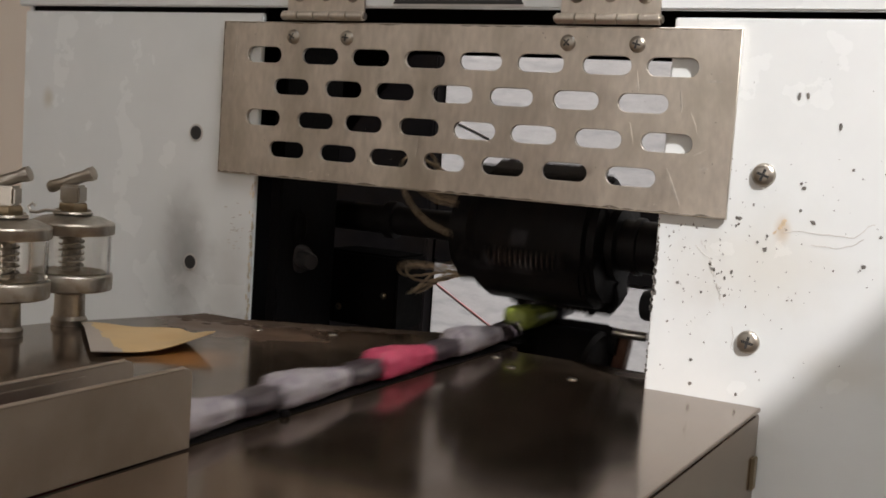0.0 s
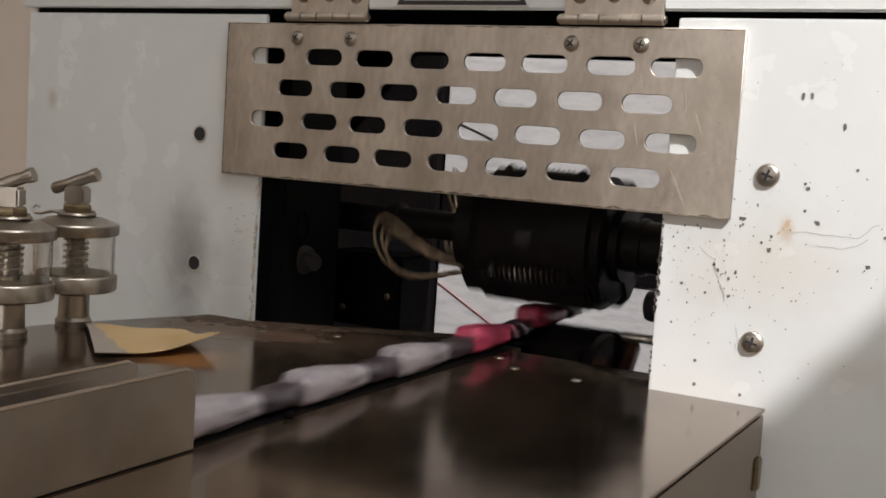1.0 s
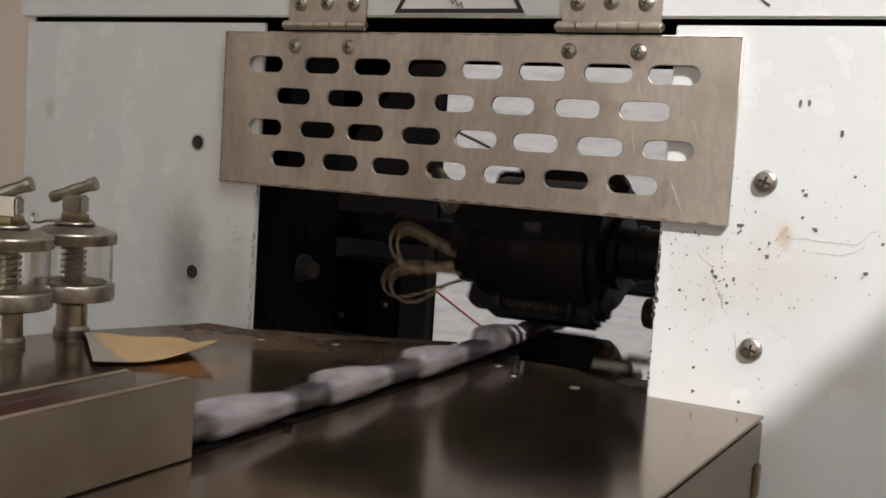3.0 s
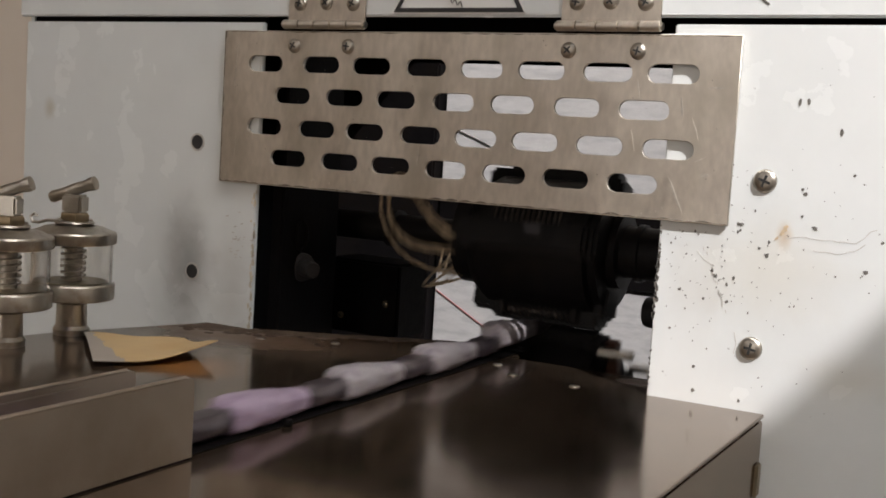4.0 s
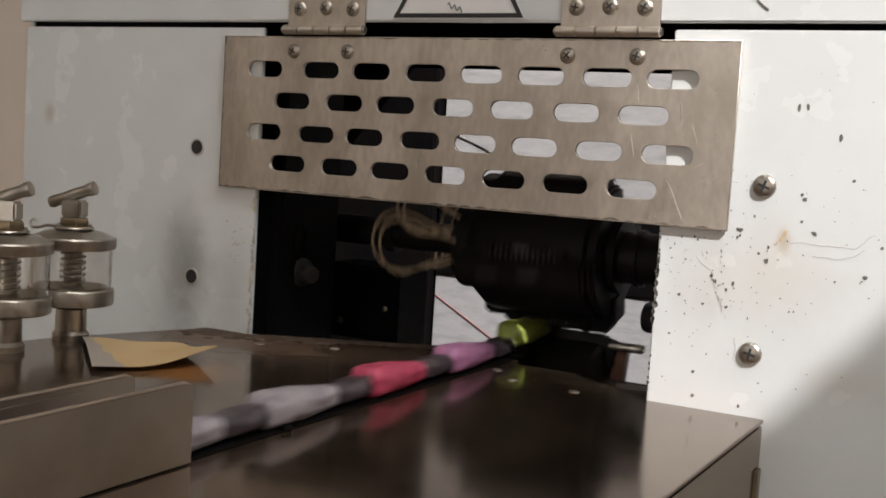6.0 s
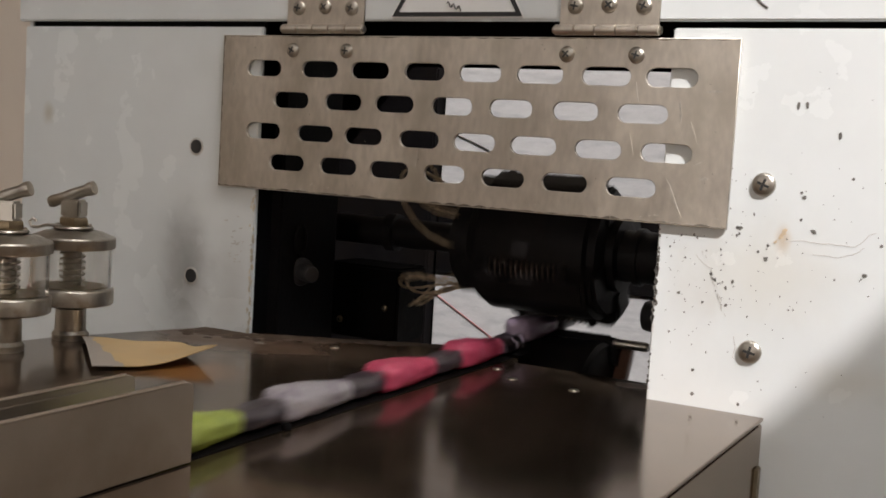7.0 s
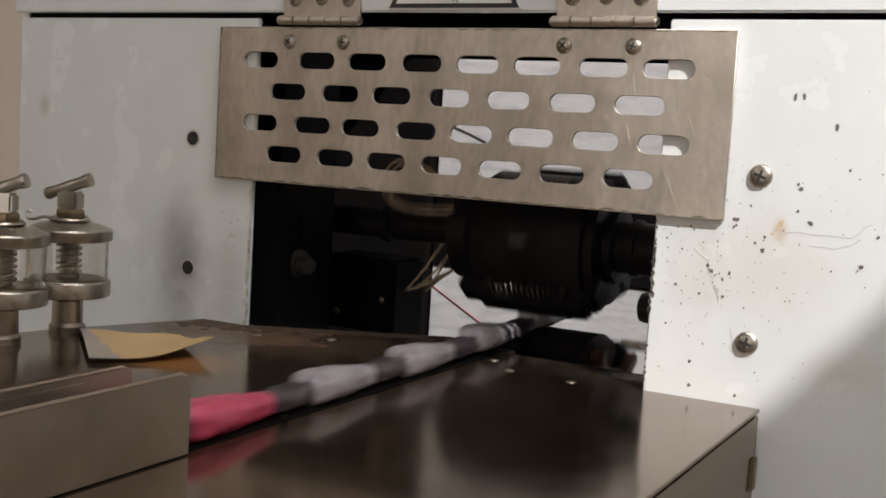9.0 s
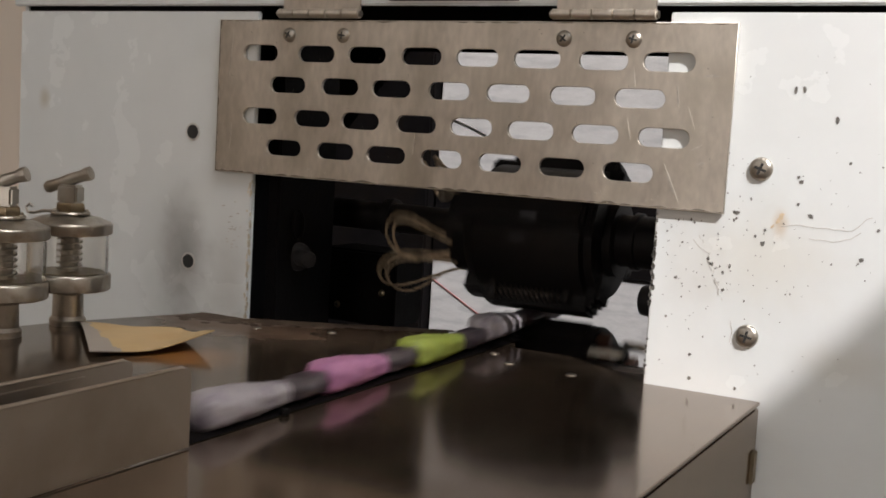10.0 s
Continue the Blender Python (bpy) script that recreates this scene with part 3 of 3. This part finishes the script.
bm.faces.new(ra), bm.faces.new(rb)
part("skirt", bm, TABLE, table, "folded steel skirt", smooth=28)
part("skirt", boxes((-0.288, -0.285, -0.62, -0.13, -0.30, -0.002)), TABLE, table)
for y in (-0.58, -0.05):
    for x in (-0.24, 0.02):
        part("leg", boxes((x - 0.015, x + 0.015, y - 0.015, y + 0.015, -0.85, -0.002)), BLACK, table)
part("bracket", boxes((0.0515, 0.0530, -0.0085, -0.0025, -0.034, -0.020), bevel=0.0005), BRASS, table, "small brass angle bracket")
flush = mesh(lathe([(0.0, 0.0006), (0.0022, 0.0005), (0.0026, 0.0001), (0.0026, -0.0005)], 20), "flush_screw", CHROME, 40)
for x, y in ((-0.031, -0.008), (-0.063, -0.005), (-0.079, 0.012), (-0.166, 0.0), (-0.20, -0.018)):
    part("flush_screw", flush, None, table, m=pose(x, y, 0))
# crusted residue along the rear edge
random.seed(9)
bm = bmesh.new()
for i in range(700):
    u = random.random()
    x = -0.250 + 0.125 * u
    back = -0.001 if x < -0.222 else -0.001 + 0.55 * (x + 0.222)
    y = back - abs(random.gauss(0, 0.007)) * (1.4 - u)
    s = random.uniform(0.0006, 0.0030)
    bmesh.ops.create_icosphere(bm, subdivisions=1, radius=s, matrix=Matrix.Translation((x, y, 0)) @ Matrix.Diagonal((1.6, 1.2, 0.10, 1)))
res = part("residue", bm, RUST, table, "brown crusted residue", smooth=None)
res["kind"] = "stuff"

# ---------------------------------------------------------------- inside the opening
part("back_plate", boxes((-0.2407, 0.0750, 0.2400, 0.2500, -0.250, 0.1631), bevel=0.0008), ALU, machine, "milled aluminium back plate")
bm = tube([(-0.2394, 0.2397, -0.0005), (-0.2197, 0.2397, -0.0113), (-0.1993, 0.2397, -0.0224), (-0.1917, 0.2397, -0.0266)], 0.0004, 6)
part("marker_line", bm, RED, machine, "red hand-drawn marker line")
bm = tube([(-0.2286, 0.2397, 0.1153), (-0.2158, 0.2397, 0.1109), (-0.2031, 0.2397, 0.1058)], 0.0006, 6)
part("score_line", bm, CHIP, machine, "dark scored line")
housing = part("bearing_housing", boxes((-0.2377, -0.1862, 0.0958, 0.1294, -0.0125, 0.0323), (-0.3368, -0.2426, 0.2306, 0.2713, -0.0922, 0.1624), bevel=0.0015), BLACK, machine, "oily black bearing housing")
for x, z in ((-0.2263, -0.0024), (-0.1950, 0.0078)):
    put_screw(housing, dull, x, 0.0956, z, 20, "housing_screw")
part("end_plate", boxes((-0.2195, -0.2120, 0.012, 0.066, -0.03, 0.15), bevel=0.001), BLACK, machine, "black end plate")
bm = lathe([(0.0, 0.012), (0.0040, 0.0118), (0.0046, 0.0105), (0.0046, 0.0), (0.0075, -0.001), (0.0080, -0.003), (0.0080, -0.008), (0.004, -0.009)], 28, "X")
part("knob", bm, SHROUD, machine, "black round shaft end", m=pose(-0.209, 0.030, 0.0325, 0, 0, -30))
bm = tube([(-0.2115, 0.0300 + 0.005 * math.sin(a), 0.0500 + 0.008 * math.cos(a)) for a in [2 * math.pi * i / 20 for i in range(20)]], 0.0009, 6)
part("slot_rim", bm, BLACK, machine)
part("stop_roller", lathe([(0.0, -0.0100), (0.0060, -0.0098), (0.0080, -0.0088), (0.0088, -0.0065), (0.0088, 0.050), (0.0, 0.0505)], 30, "X"), SHROUD, machine, "black rubber roller end", m=pose(-0.0363, 0.1300, 0.0186))
part("roller_axle", lathe([(0.004, 0.012), (0.004, 0.180)], 16, "X"), BLACK, machine, m=pose(0.0, 0.1300, 0.0186))
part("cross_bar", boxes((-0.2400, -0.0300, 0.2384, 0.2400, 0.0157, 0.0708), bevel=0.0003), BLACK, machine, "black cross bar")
# ---------------------------------------------------------------- rotors
AX, AZ, LZ = 0.100, 0.0535, -0.0340
upper = thing("upper_rotor", m=pose(0, AX, AZ), label="black rotary jaw shaft with springs and loose twine loops", category="rotor")
part("shaft", lathe([(0.0, -0.2360), (0.0085, -0.2355), (0.0085, -0.1970), (0.0110, -0.1965), (0.0110, -0.1905), (0.0085, -0.1900), (0.0085, -0.1450), (0.0230, -0.1440),
                     (0.0260, -0.1425), (0.0260, -0.1310), (0.0300, -0.1300), (0.0350, -0.1235), (0.0362, -0.1215), (0.0362, -0.0600), (0.0320, -0.0590), (0.0320, -0.0545),
                     (0.0200, -0.0535), (0.0200, -0.0490), (0.0140, -0.0485), (0.0140, -0.0420), (0.0155, -0.0415), (0.0155, -0.0385), (0.0140, -0.0380), (0.0140, 0.017), (0.0, 0.018)], 48, "X"), ROTORM, upper, "oily black shaft")
for k in range(4):
    a = 28.3 + 90 * k
    jaw = part("jaw", boxes((-0.1200, -0.0565, -0.0435, -0.0250, -0.0085, 0.0085), (-0.1325, -0.1160, -0.0400, -0.0200, -0.0080, 0.0080), (-0.0640, -0.0525, -0.0380, -0.0200, -0.0095, 0.0095),
                            bevel=0.0020), ROTORM, upper, "oily black jaw bar", m=pose(0, 0, 0, a, 0, 0))
    part("spring", coil(0.040, 0.0026, 0.0005, 13, axis="X"), SPRINGM, jaw, "coil spring", m=pose(-0.1110, -0.0385, 0.0095))
    for x in (-0.1125, -0.0695):
        part("spring_post", lathe([(0.0, -0.0425), (0.0022, -0.0420), (0.0026, -0.0405), (0.0026, -0.0250), (0.0, -0.0245)], 14, "Y"), ROTORM, jaw, m=pose(x, 0, 0.0095))
random.seed(12)


def twine_loop(apex, ends, reach, out):
    """Strands of twine from the rotor's end out to a common bend; angles run from the front downwards."""
    bm, n = bmesh.new(), 34
    for strand, (a0, a1) in enumerate(ends):
        pts = []
        for i in range(n + 1):
            u = i / n
            s = math.sin(math.pi * u)
            a = radians(a0 + (a1 - a0) * u + (apex + 4 * strand - (a0 + a1) / 2) * s ** 1.2 - 18 * math.sin(2 * math.pi * u))
            x = -0.1400 - (reach - strand * 0.0035) * s ** 0.8 + 0.0014 * math.sin(9 * u + 2 * strand)
            r = 0.0245 + out * s ** 1.2 + 0.0012 * math.sin(7 * u + 2 * strand) + 0.0010 * strand
            pts.append((x, -r * math.cos(a), -r * math.sin(a)))
        tube(pts, 0.00072, 9, bm, twist=0.9)
    return bm


for apex, ends, reach, out in ((-94, ((-60, 4), (-54, -40), (-50, -34)), 0.044, 0.015), (62, ((64, 92), (70, 84)), 0.036, 0.009), (104, ((92, 126), (100, 120)), 0.041, 0.019)):
    part("twine_loop", twine_loop(apex, ends, reach, out), TWINE, upper, "frayed natural twine", smooth=60)

lower = thing("lower_rotor", m=pose(0, AX, LZ), label="oily black lower rotary jaw shaft with bronze blocks", category="rotor")
part("shaft", lathe([(0.0, -0.1200), (0.0200, -0.1195), (0.0200, -0.1160), (0.0365, -0.1150), (0.0388, -0.1135), (0.0388, -0.0585), (0.0370, -0.0560), (0.0320, -0.0545), (0.0140, -0.0540),
                     (0.0140, 0.017), (0.0, 0.018)], 48, "X"), ROTORM, lower, "oily black shaft")
for k in range(4):
    a = 61.7 + 90 * k
    jaw = part("jaw", boxes((-0.1130, -0.0575, -0.0434, -0.0250, -0.0080, 0.0080), (-0.0640, -0.0520, -0.0415, -0.0250, -0.0105, 0.0070), bevel=0.0018), ROTORM, lower, "oily black jaw bar", m=pose(0, 0, 0, a, 0, 0))
    part("block", boxes((-0.0535, -0.0465, -0.0405, -0.0130, -0.0035, 0.0035), bevel=0.0006), COPPER, jaw, "worn bronze block")
    part("pin", lathe([(0.0, -0.0540), (0.0026, -0.0535), (0.0026, -0.0355), (0.0020, -0.0345), (0.0, -0.0343)], 18, "X"), CHROME, jaw, "polished pin", m=pose(0, -0.0375, -0.0115))

# ---------------------------------------------------------------- infeed track and guides
track = thing("track_shadow", label="dark strip the sweets run on, standing in for their shadow", category="track")
# black strip laid where the sweets' shadow falls on the table
part("strip", boxes((-0.1050, -0.0850, -4.20, 0.066, 0.0001, 0.0004), bevel=0.0001), BLACK, track)
part("track_screw", lathe([(0.0, 0.0022), (0.0016, 0.0021), (0.0020, 0.0014), (0.0020, 0.0)], 14), BLACK, track, "black screw head", m=pose(-0.0850, -0.151, 0.0003))
conveyor = thing("infeed_conveyor", label="long narrow steel infeed bed on legs", category="conveyor")
part("bed", boxes((-0.150, -0.050, -4.25, -0.6225, -0.030, 0.0)), GUIDE, conveyor)
for y in (-4.1, -3.0, -1.9, -0.8):
    for x in (-0.14, -0.06):
        part("leg", boxes((x - 0.012, x + 0.012, y - 0.012, y + 0.012, -0.85, -0.030)), BLACK, conveyor)


def guide_rail(x, y_end, z0, z1, label):
    loop = [(0, z0)]
    loop += [(-0.0, z1 - 0.0025), (-0.0007, z1 - 0.0008), (-0.0025, z1), (-4.0, z1), (-4.0, z0)]
    d = sheet([(a, b) for a, b in loop], [], 0.0014, 0.0002, "rail_plate", GUIDE)
    d.transform(Matrix.Rotation(radians(90), 4, "Z"))
    rail = thing("guide_rail", m=pose(x, y_end, 0), label=label, category="guide rail", group="infeed guide rails")
    part("rail_plate", d, None, rail)
    side = -1 if x > -0.1 else 1
    part("splice_plate", boxes((-0.0010 if side < 0 else 0.0, 0.0 if side < 0 else 0.0010, -0.060, -0.022, z0 + 0.001, z1 - 0.002), bevel=0.0002), GUIDE, rail, m=pose(-side * -0.0009, 0, 0))
    part("hem", lathe([(0.0, -4.0), (0.0008, -3.999), (0.0008, -0.004), (0.0, -0.003)], 12, "Y"), GUIDE, rail, "rolled top hem", m=pose(0, 0, z1))
    return rail


guide_rail(-0.0830, -0.2055, 0.0006, 0.0268, "upright matte steel guide plate beside the sweets")
guide_rail(-0.1130, -0.2000, 0.0006, 0.0238, "upright matte steel guide plate behind the sweets")

# ---------------------------------------------------------------- drip oilers


def oiler():
    o = thing("drip_oiler", label="nickel-plated glass drip oiler with a toggle lever", category="oiler", group="drip oilers on the table")
    part("stem", lathe([(0.0, 0.0), (0.0092, 0.0), (0.0094, 0.003), (0.0080, 0.0048), (0.0078, 0.016), (0.0070, 0.0168), (0.0070, 0.0190)], 32), CHROME, o, "tarnished plated stem")
    part("base_cap", lathe([(0.008, 0.0185), (0.0206, 0.0187), (0.0213, 0.0193), (0.0214, 0.0262), (0.0210, 0.0270), (0.0201, 0.0275), (0.0, 0.0275)], 44), CHROME, o, "dull plated base cap")
    g = part("glass", lathe([(0.0200, 0.0275), (0.0200, 0.0478), (0.0185, 0.0478), (0.0185, 0.0275)], 44), GLASS, o, "clear glass cylinder")
    g.visible_shadow = False
    # disc added to imitate the wall's reflection inside the glass
    part("reflection_disc", lathe([(0.0, 0.0275), (0.0181, 0.0275), (0.0181, 0.0281), (0.0, 0.0281)], 40), BRASS, o, "brass disc added for the pale reflection on the base")
    part("spring", coil(0.020, 0.0062, 0.0006, 6.5), CHROME, o, "coil spring", m=pose(0, 0, 0.0277))
    part("needle_tube", lathe([(0.0046, 0.0275), (0.0046, 0.0480)], 24), CHROME, o)
    part("top_cap", lathe([(0.0202, 0.0474), (0.0214, 0.0478), (0.0217, 0.0484), (0.0217, 0.0528), (0.0211, 0.0536), (0.0195, 0.0541), (0.0150, 0.0560), (0.0085, 0.0572), (0.0, 0.0575)], 44), CHROME, o, "domed plated cap")
    part("washer", lathe([(0.0, 0.0574), (0.0098, 0.0574), (0.0104, 0.0580), (0.0098, 0.0588), (0.0, 0.0588)], 30), CHROME, o)
    part("hex_nut", lathe([(0.0, 0.0588), (0.0076, 0.0588), (0.0080, 0.0594), (0.0080, 0.0622), (0.0074, 0.0632), (0.0, 0.0632)], 6), BRASS, o, "brass hex nut")
    part("fork", boxes((-0.0056, 0.0056, -0.0048, 0.0048, 0.0630, 0.0725), bevel=0.0012), CHROME, o, "knurled square head")
    lv = lathe([(0.0, -0.0140), (0.0026, -0.0137), (0.0033, -0.0120), (0.0028, -0.0050), (0.0032, 0.0), (0.0030, 0.0080), (0.0036, 0.0100), (0.0036, 0.0128), (0.0, 0.0136)], 20, "X")
    part("lever", lv, CHROME, o, "toggle lever", m=pose(-0.0010, 0, 0.0748, 0, -20, 0))
    w = [(0.0085 * math.cos(a) - 0.004 * 0, 0.0085 * math.sin(a), 0.0592) for a in [math.pi * (0.2 + 1.2 * i / 16) for i in range(17)]]
    w += [(-0.0120, -0.0060, 0.0588), (-0.0160, -0.0075, 0.0575), (-0.0200, -0.0070, 0.0575), (-0.0215, -0.0065, 0.0600), (-0.0195, -0.0062, 0.0618), (-0.0178, -0.0060, 0.0605)]
    part("wire_clip", tube(w, 0.0008, 8), CHROME, o, "bent wire clip")
    return o


o1 = oiler()
for piece in o1.children:
    piece.data.transform(piece.matrix_basis)
    piece.matrix_basis = Matrix()
    piece.data.transform(Matrix.Diagonal((0.94, 0.94, 0.955, 1)))
o1.matrix_basis = pose(-0.2715, -0.0775, 0.0, 0, 0, 18)
copy_thing(o1, pose(-0.2680, -0.1205, 0.0, 0, 0, 24))

# ---------------------------------------------------------------- loose card on the table
bm = bmesh.new()
nu, nv = 40, 30
back = [Vector(q) for q in ((-0.2642, -0.0767, 0.0010), (-0.2420, -0.0640, 0.0006), (-0.2150, -0.0590, 0.0022))]
front = [Vector(q) for q in ((-0.2067, -0.1264, 0.0016), (-0.1830, -0.1070, 0.0006), (-0.1796, -0.0765, 0.0085))]
grid = []
for i in range(nu + 1):
    row = []
    for j in range(nv + 1):
        u, w = i / nu, j / nv
        p, q = (c[0] * (1 - u) ** 2 + c[1] * 2 * u * (1 - u) + c[2] * u * u for c in (back, front))
        p = p + (q - p) * w
        p.z += 0.0022 * math.sin(math.pi * w) * (1 - u) ** 2 - 0.0012 * math.sin(math.pi * w) * u + 0.0004 * math.sin(9 * u + 7 * w) + 0.0004
        row.append(bm.verts.new(p))
    grid.append(row)
for i in range(nu):
    for j in range(nv):
        f = bm.faces.new((grid[i][j], grid[i + 1][j], grid[i + 1][j + 1], grid[i][j + 1]))
        f.material_index = 1 if i / nu < 0.05 + 0.15 * (j / nv) + 0.02 * math.sin(j * 0.7) else 0
ext = bmesh.ops.extrude_face_region(bm, geom=list(bm.faces))
for v in ext["geom"]:
    if isinstance(v, bmesh.types.BMVert):
        v.co.z += 0.0005
solid("card", bm, [PAPER, PAPERB], "curled tan cardboard scrap lying on the table", "cardboard scrap", smooth=60)

# ---------------------------------------------------------------- sweets on the track
SPEED, STEP, FIRST = 0.3607, 0.19445, -0.0410
COLOURS = {-1: "green", 1: "pink", 4: "pink", 5: "pink", 11: "pink", 12: "green", 19: "pink", 23: "pale_lilac", 24: "pale_lilac", 29: "pink", 30: "green", 31: "lilac",
           32: "pink", 35: "pale_lilac", 36: "pink", 37: "pink", 39: "green", 43: "lilac", 44: "green", 49: "pink", 52: "green", 53: "lilac"}
WORDS = {"white": "sweet in a crumpled white printed wrapper", "pink": "sweet in a bright pink wrapper", "green": "sweet in a lime green wrapper",
         "lilac": "sweet in a lilac pink wrapper", "pale_lilac": "sweet in a pale lilac wrapper"}


def loft(sections, n=20, wob=0.0, stretch=1.0):
    """Rounded sections (y, half width, half height, centre z) joined along y."""
    bm, rings = bmesh.new(), []
    for y, a, b, cz in sections:
        y *= stretch
        ring = []
        for i in range(n):
            t = 2 * math.pi * i / n
            c, s = math.cos(t), math.sin(t)
            p = 0.72
            k = 1 + wob * (noise.noise(Vector((2.2 * c, 2.2 * s, y * 190))) + 0.6 * noise.noise(Vector((4.5 * c, 4.5 * s, y * 420 + 9))))
            ring.append(bm.verts.new((a * k * math.copysign(abs(c) ** p, c), y, cz + b * k * math.copysign(abs(s) ** p, s))))
        rings.append(ring)
    for r0, r1 in zip(rings, rings[1:]):
        for i in range(n):
            bm.faces.new((r0[i], r0[(i + 1) % n], r1[(i + 1) % n], r1[i]))
    bm.faces.new(rings[0]), bm.faces.new(rings[-1])
    return bm


BODY = [(-0.0240, 0.0036, 0.0034, 0.0056), (-0.0228, 0.0064, 0.0054, 0.0060), (-0.0195, 0.0078, 0.0062, 0.0064), (-0.0140, 0.0082, 0.0065, 0.0067), (-0.0060, 0.0079, 0.0061, 0.0065),
        (0.0020, 0.0074, 0.0057, 0.0063), (0.0105, 0.0067, 0.0051, 0.0060), (0.0190, 0.0059, 0.0046, 0.0057), (0.0250, 0.0051, 0.0041, 0.0054), (0.0275, 0.0032, 0.0029, 0.0052)]
BODY = [tuple(p + (q - p) * u for p, q in zip(a, b)) for a, b in zip(BODY, BODY[1:]) for u in (0, 0.33, 0.67)] + BODY[-1:]
TAIL = [(0.0205, 0.0026, 0.0024, 0.0053), (0.0242, 0.0036, 0.0031, 0.0052), (0.0262, 0.0056, 0.0042, 0.0052), (0.0305, 0.0062, 0.0042, 0.0052), (0.0350, 0.0066, 0.0043, 0.0053), (0.0420, 0.0062, 0.0045, 0.0055), (0.0492, 0.0050, 0.0043, 0.0056)]
body_mesh = {c: mesh(loft(BODY, 36, 0.15, 0.95), "body", WRAP[c], 60) for c in WRAP}
tail_mesh = mesh(loft(TAIL, 24, 0.30), "wrapper_neck", NECK, 60)
sweets = []
for k in range(-2, 55):
    c = COLOURS.get(k, "white")
    s = thing("wrapped_sweet", label=WORDS[c], category="sweet", group="sweets on the feed track")
    part("body", body_mesh[c], None, s)
    part("wrapper_neck", tail_mesh, None, s, "dark crumpled film neck")
    sweets.append((k, s))

# tray that catches the sweets inside the cabinet
tray = thing("catch_tray", label="black steel tray inside the cabinet", category="tray")
part("bottom", boxes((-0.36, 0.0, 0.04, 0.235, -0.60, -0.597)), BLACK, tray)
part("side", boxes((-0.36, 0.0, 0.035, 0.04, -0.60, -0.48)), BLACK, tray)
part("side", boxes((-0.36, 0.0, 0.235, 0.24, -0.60, -0.48)), BLACK, tray)
for x in (-0.35, -0.01):
    part("leg", boxes((x - 0.01, x + 0.01, 0.04, 0.235, -0.82, -0.60)), BLACK, tray)

# cases for the two added fill lamps
tubes = thing("overhead_fill_case", label="unseen white case for the added overhead fill lamp", category="ceiling light")
part("case", boxes((-0.40, 0.90, -0.50, -0.26, 1.665, 1.75), bevel=0.005), STICKER, tubes)
for x in (-0.20, 0.70):
    part("hanging_rod", lathe([(0.006, 1.748), (0.006, 2.05)], 12, at=(x, -0.38, 0)), STICKER, tubes)
lamp = thing("left_fill_case", label="unseen hanging case for the added fill lamp", category="ceiling light")
lm = look((-1.64, -2.45, 1.466), (0.0, 0.0, 0.0))
lamp.matrix_basis = lm
part("case", boxes((-0.44, 0.44, -0.34, 0.34, 0.006, 0.045), bevel=0.004), STICKER, lamp)
part("cord", tube([lm.inverted() @ Vector(q) for q in ((-1.70, -2.52, 1.74), (-1.70, -2.52, 2.05))], 0.004, 8), PLAIN_BLACK, lamp)

# ---------------------------------------------------------------- movement
def sweet_pose(k, t):
    """The k-th sweet runs through the nip, then tips nose down into the tray."""
    cross = FIRST + STEP * k
    end = cross + LEAVE / SPEED
    if t <= end:
        y = SPEED * (t - cross)
        return pose(-0.0935, y, 0.0045 * min(1, max(0, (y - 0.005) / 0.075)))
    n = k + 2
    rest = (-0.335 + 0.024 * (n % 13), 0.075 + 0.060 * ((n // 13) % 3), -0.597 + 0.018 * (n // 39))
    u = min((t - end) / 0.40, 1)
    tip = -80 * min(1, u / 0.35) * (1 - max(0, (u - 0.6) / 0.4))
    return pose(-0.0935 + (rest[0] + 0.0935) * max(0, u - 0.5) * 2, LEAVE + 0.062 * min(1, u * 2) + (rest[1] - LEAVE - 0.062) * max(0, u - 0.5) * 2, 0.0045 + (rest[2] - 0.0045) * u ** 1.3, tip, 0, 0)


LEAVE = 0.128


def motions():
    for k, s in sweets:
        end = FIRST + STEP * k + LEAVE / SPEED
        marks = {0.0, 10.0} | {round((end + d) * FPS) / FPS for d in (-0.42, -0.34, -0.24, -0.13, 0.0, 0.07, 0.14, 0.2, 0.27, 0.33, 0.4, 0.5) if 0.04 < end + d < 9.96}
        walk(s, [(t, sweet_pose(k, t)) for t in sorted(marks)])
    rate = 90.0 / STEP
    n = 150
    times = [10.0 * i / n for i in range(n + 1)]
    walk(upper, [(t, pose(0, AX, AZ, rate * t, 0, 0)) for t in times])
    walk(lower, [(t, pose(0, AX, LZ, -rate * t, 0, 0)) for t in times])


motions()
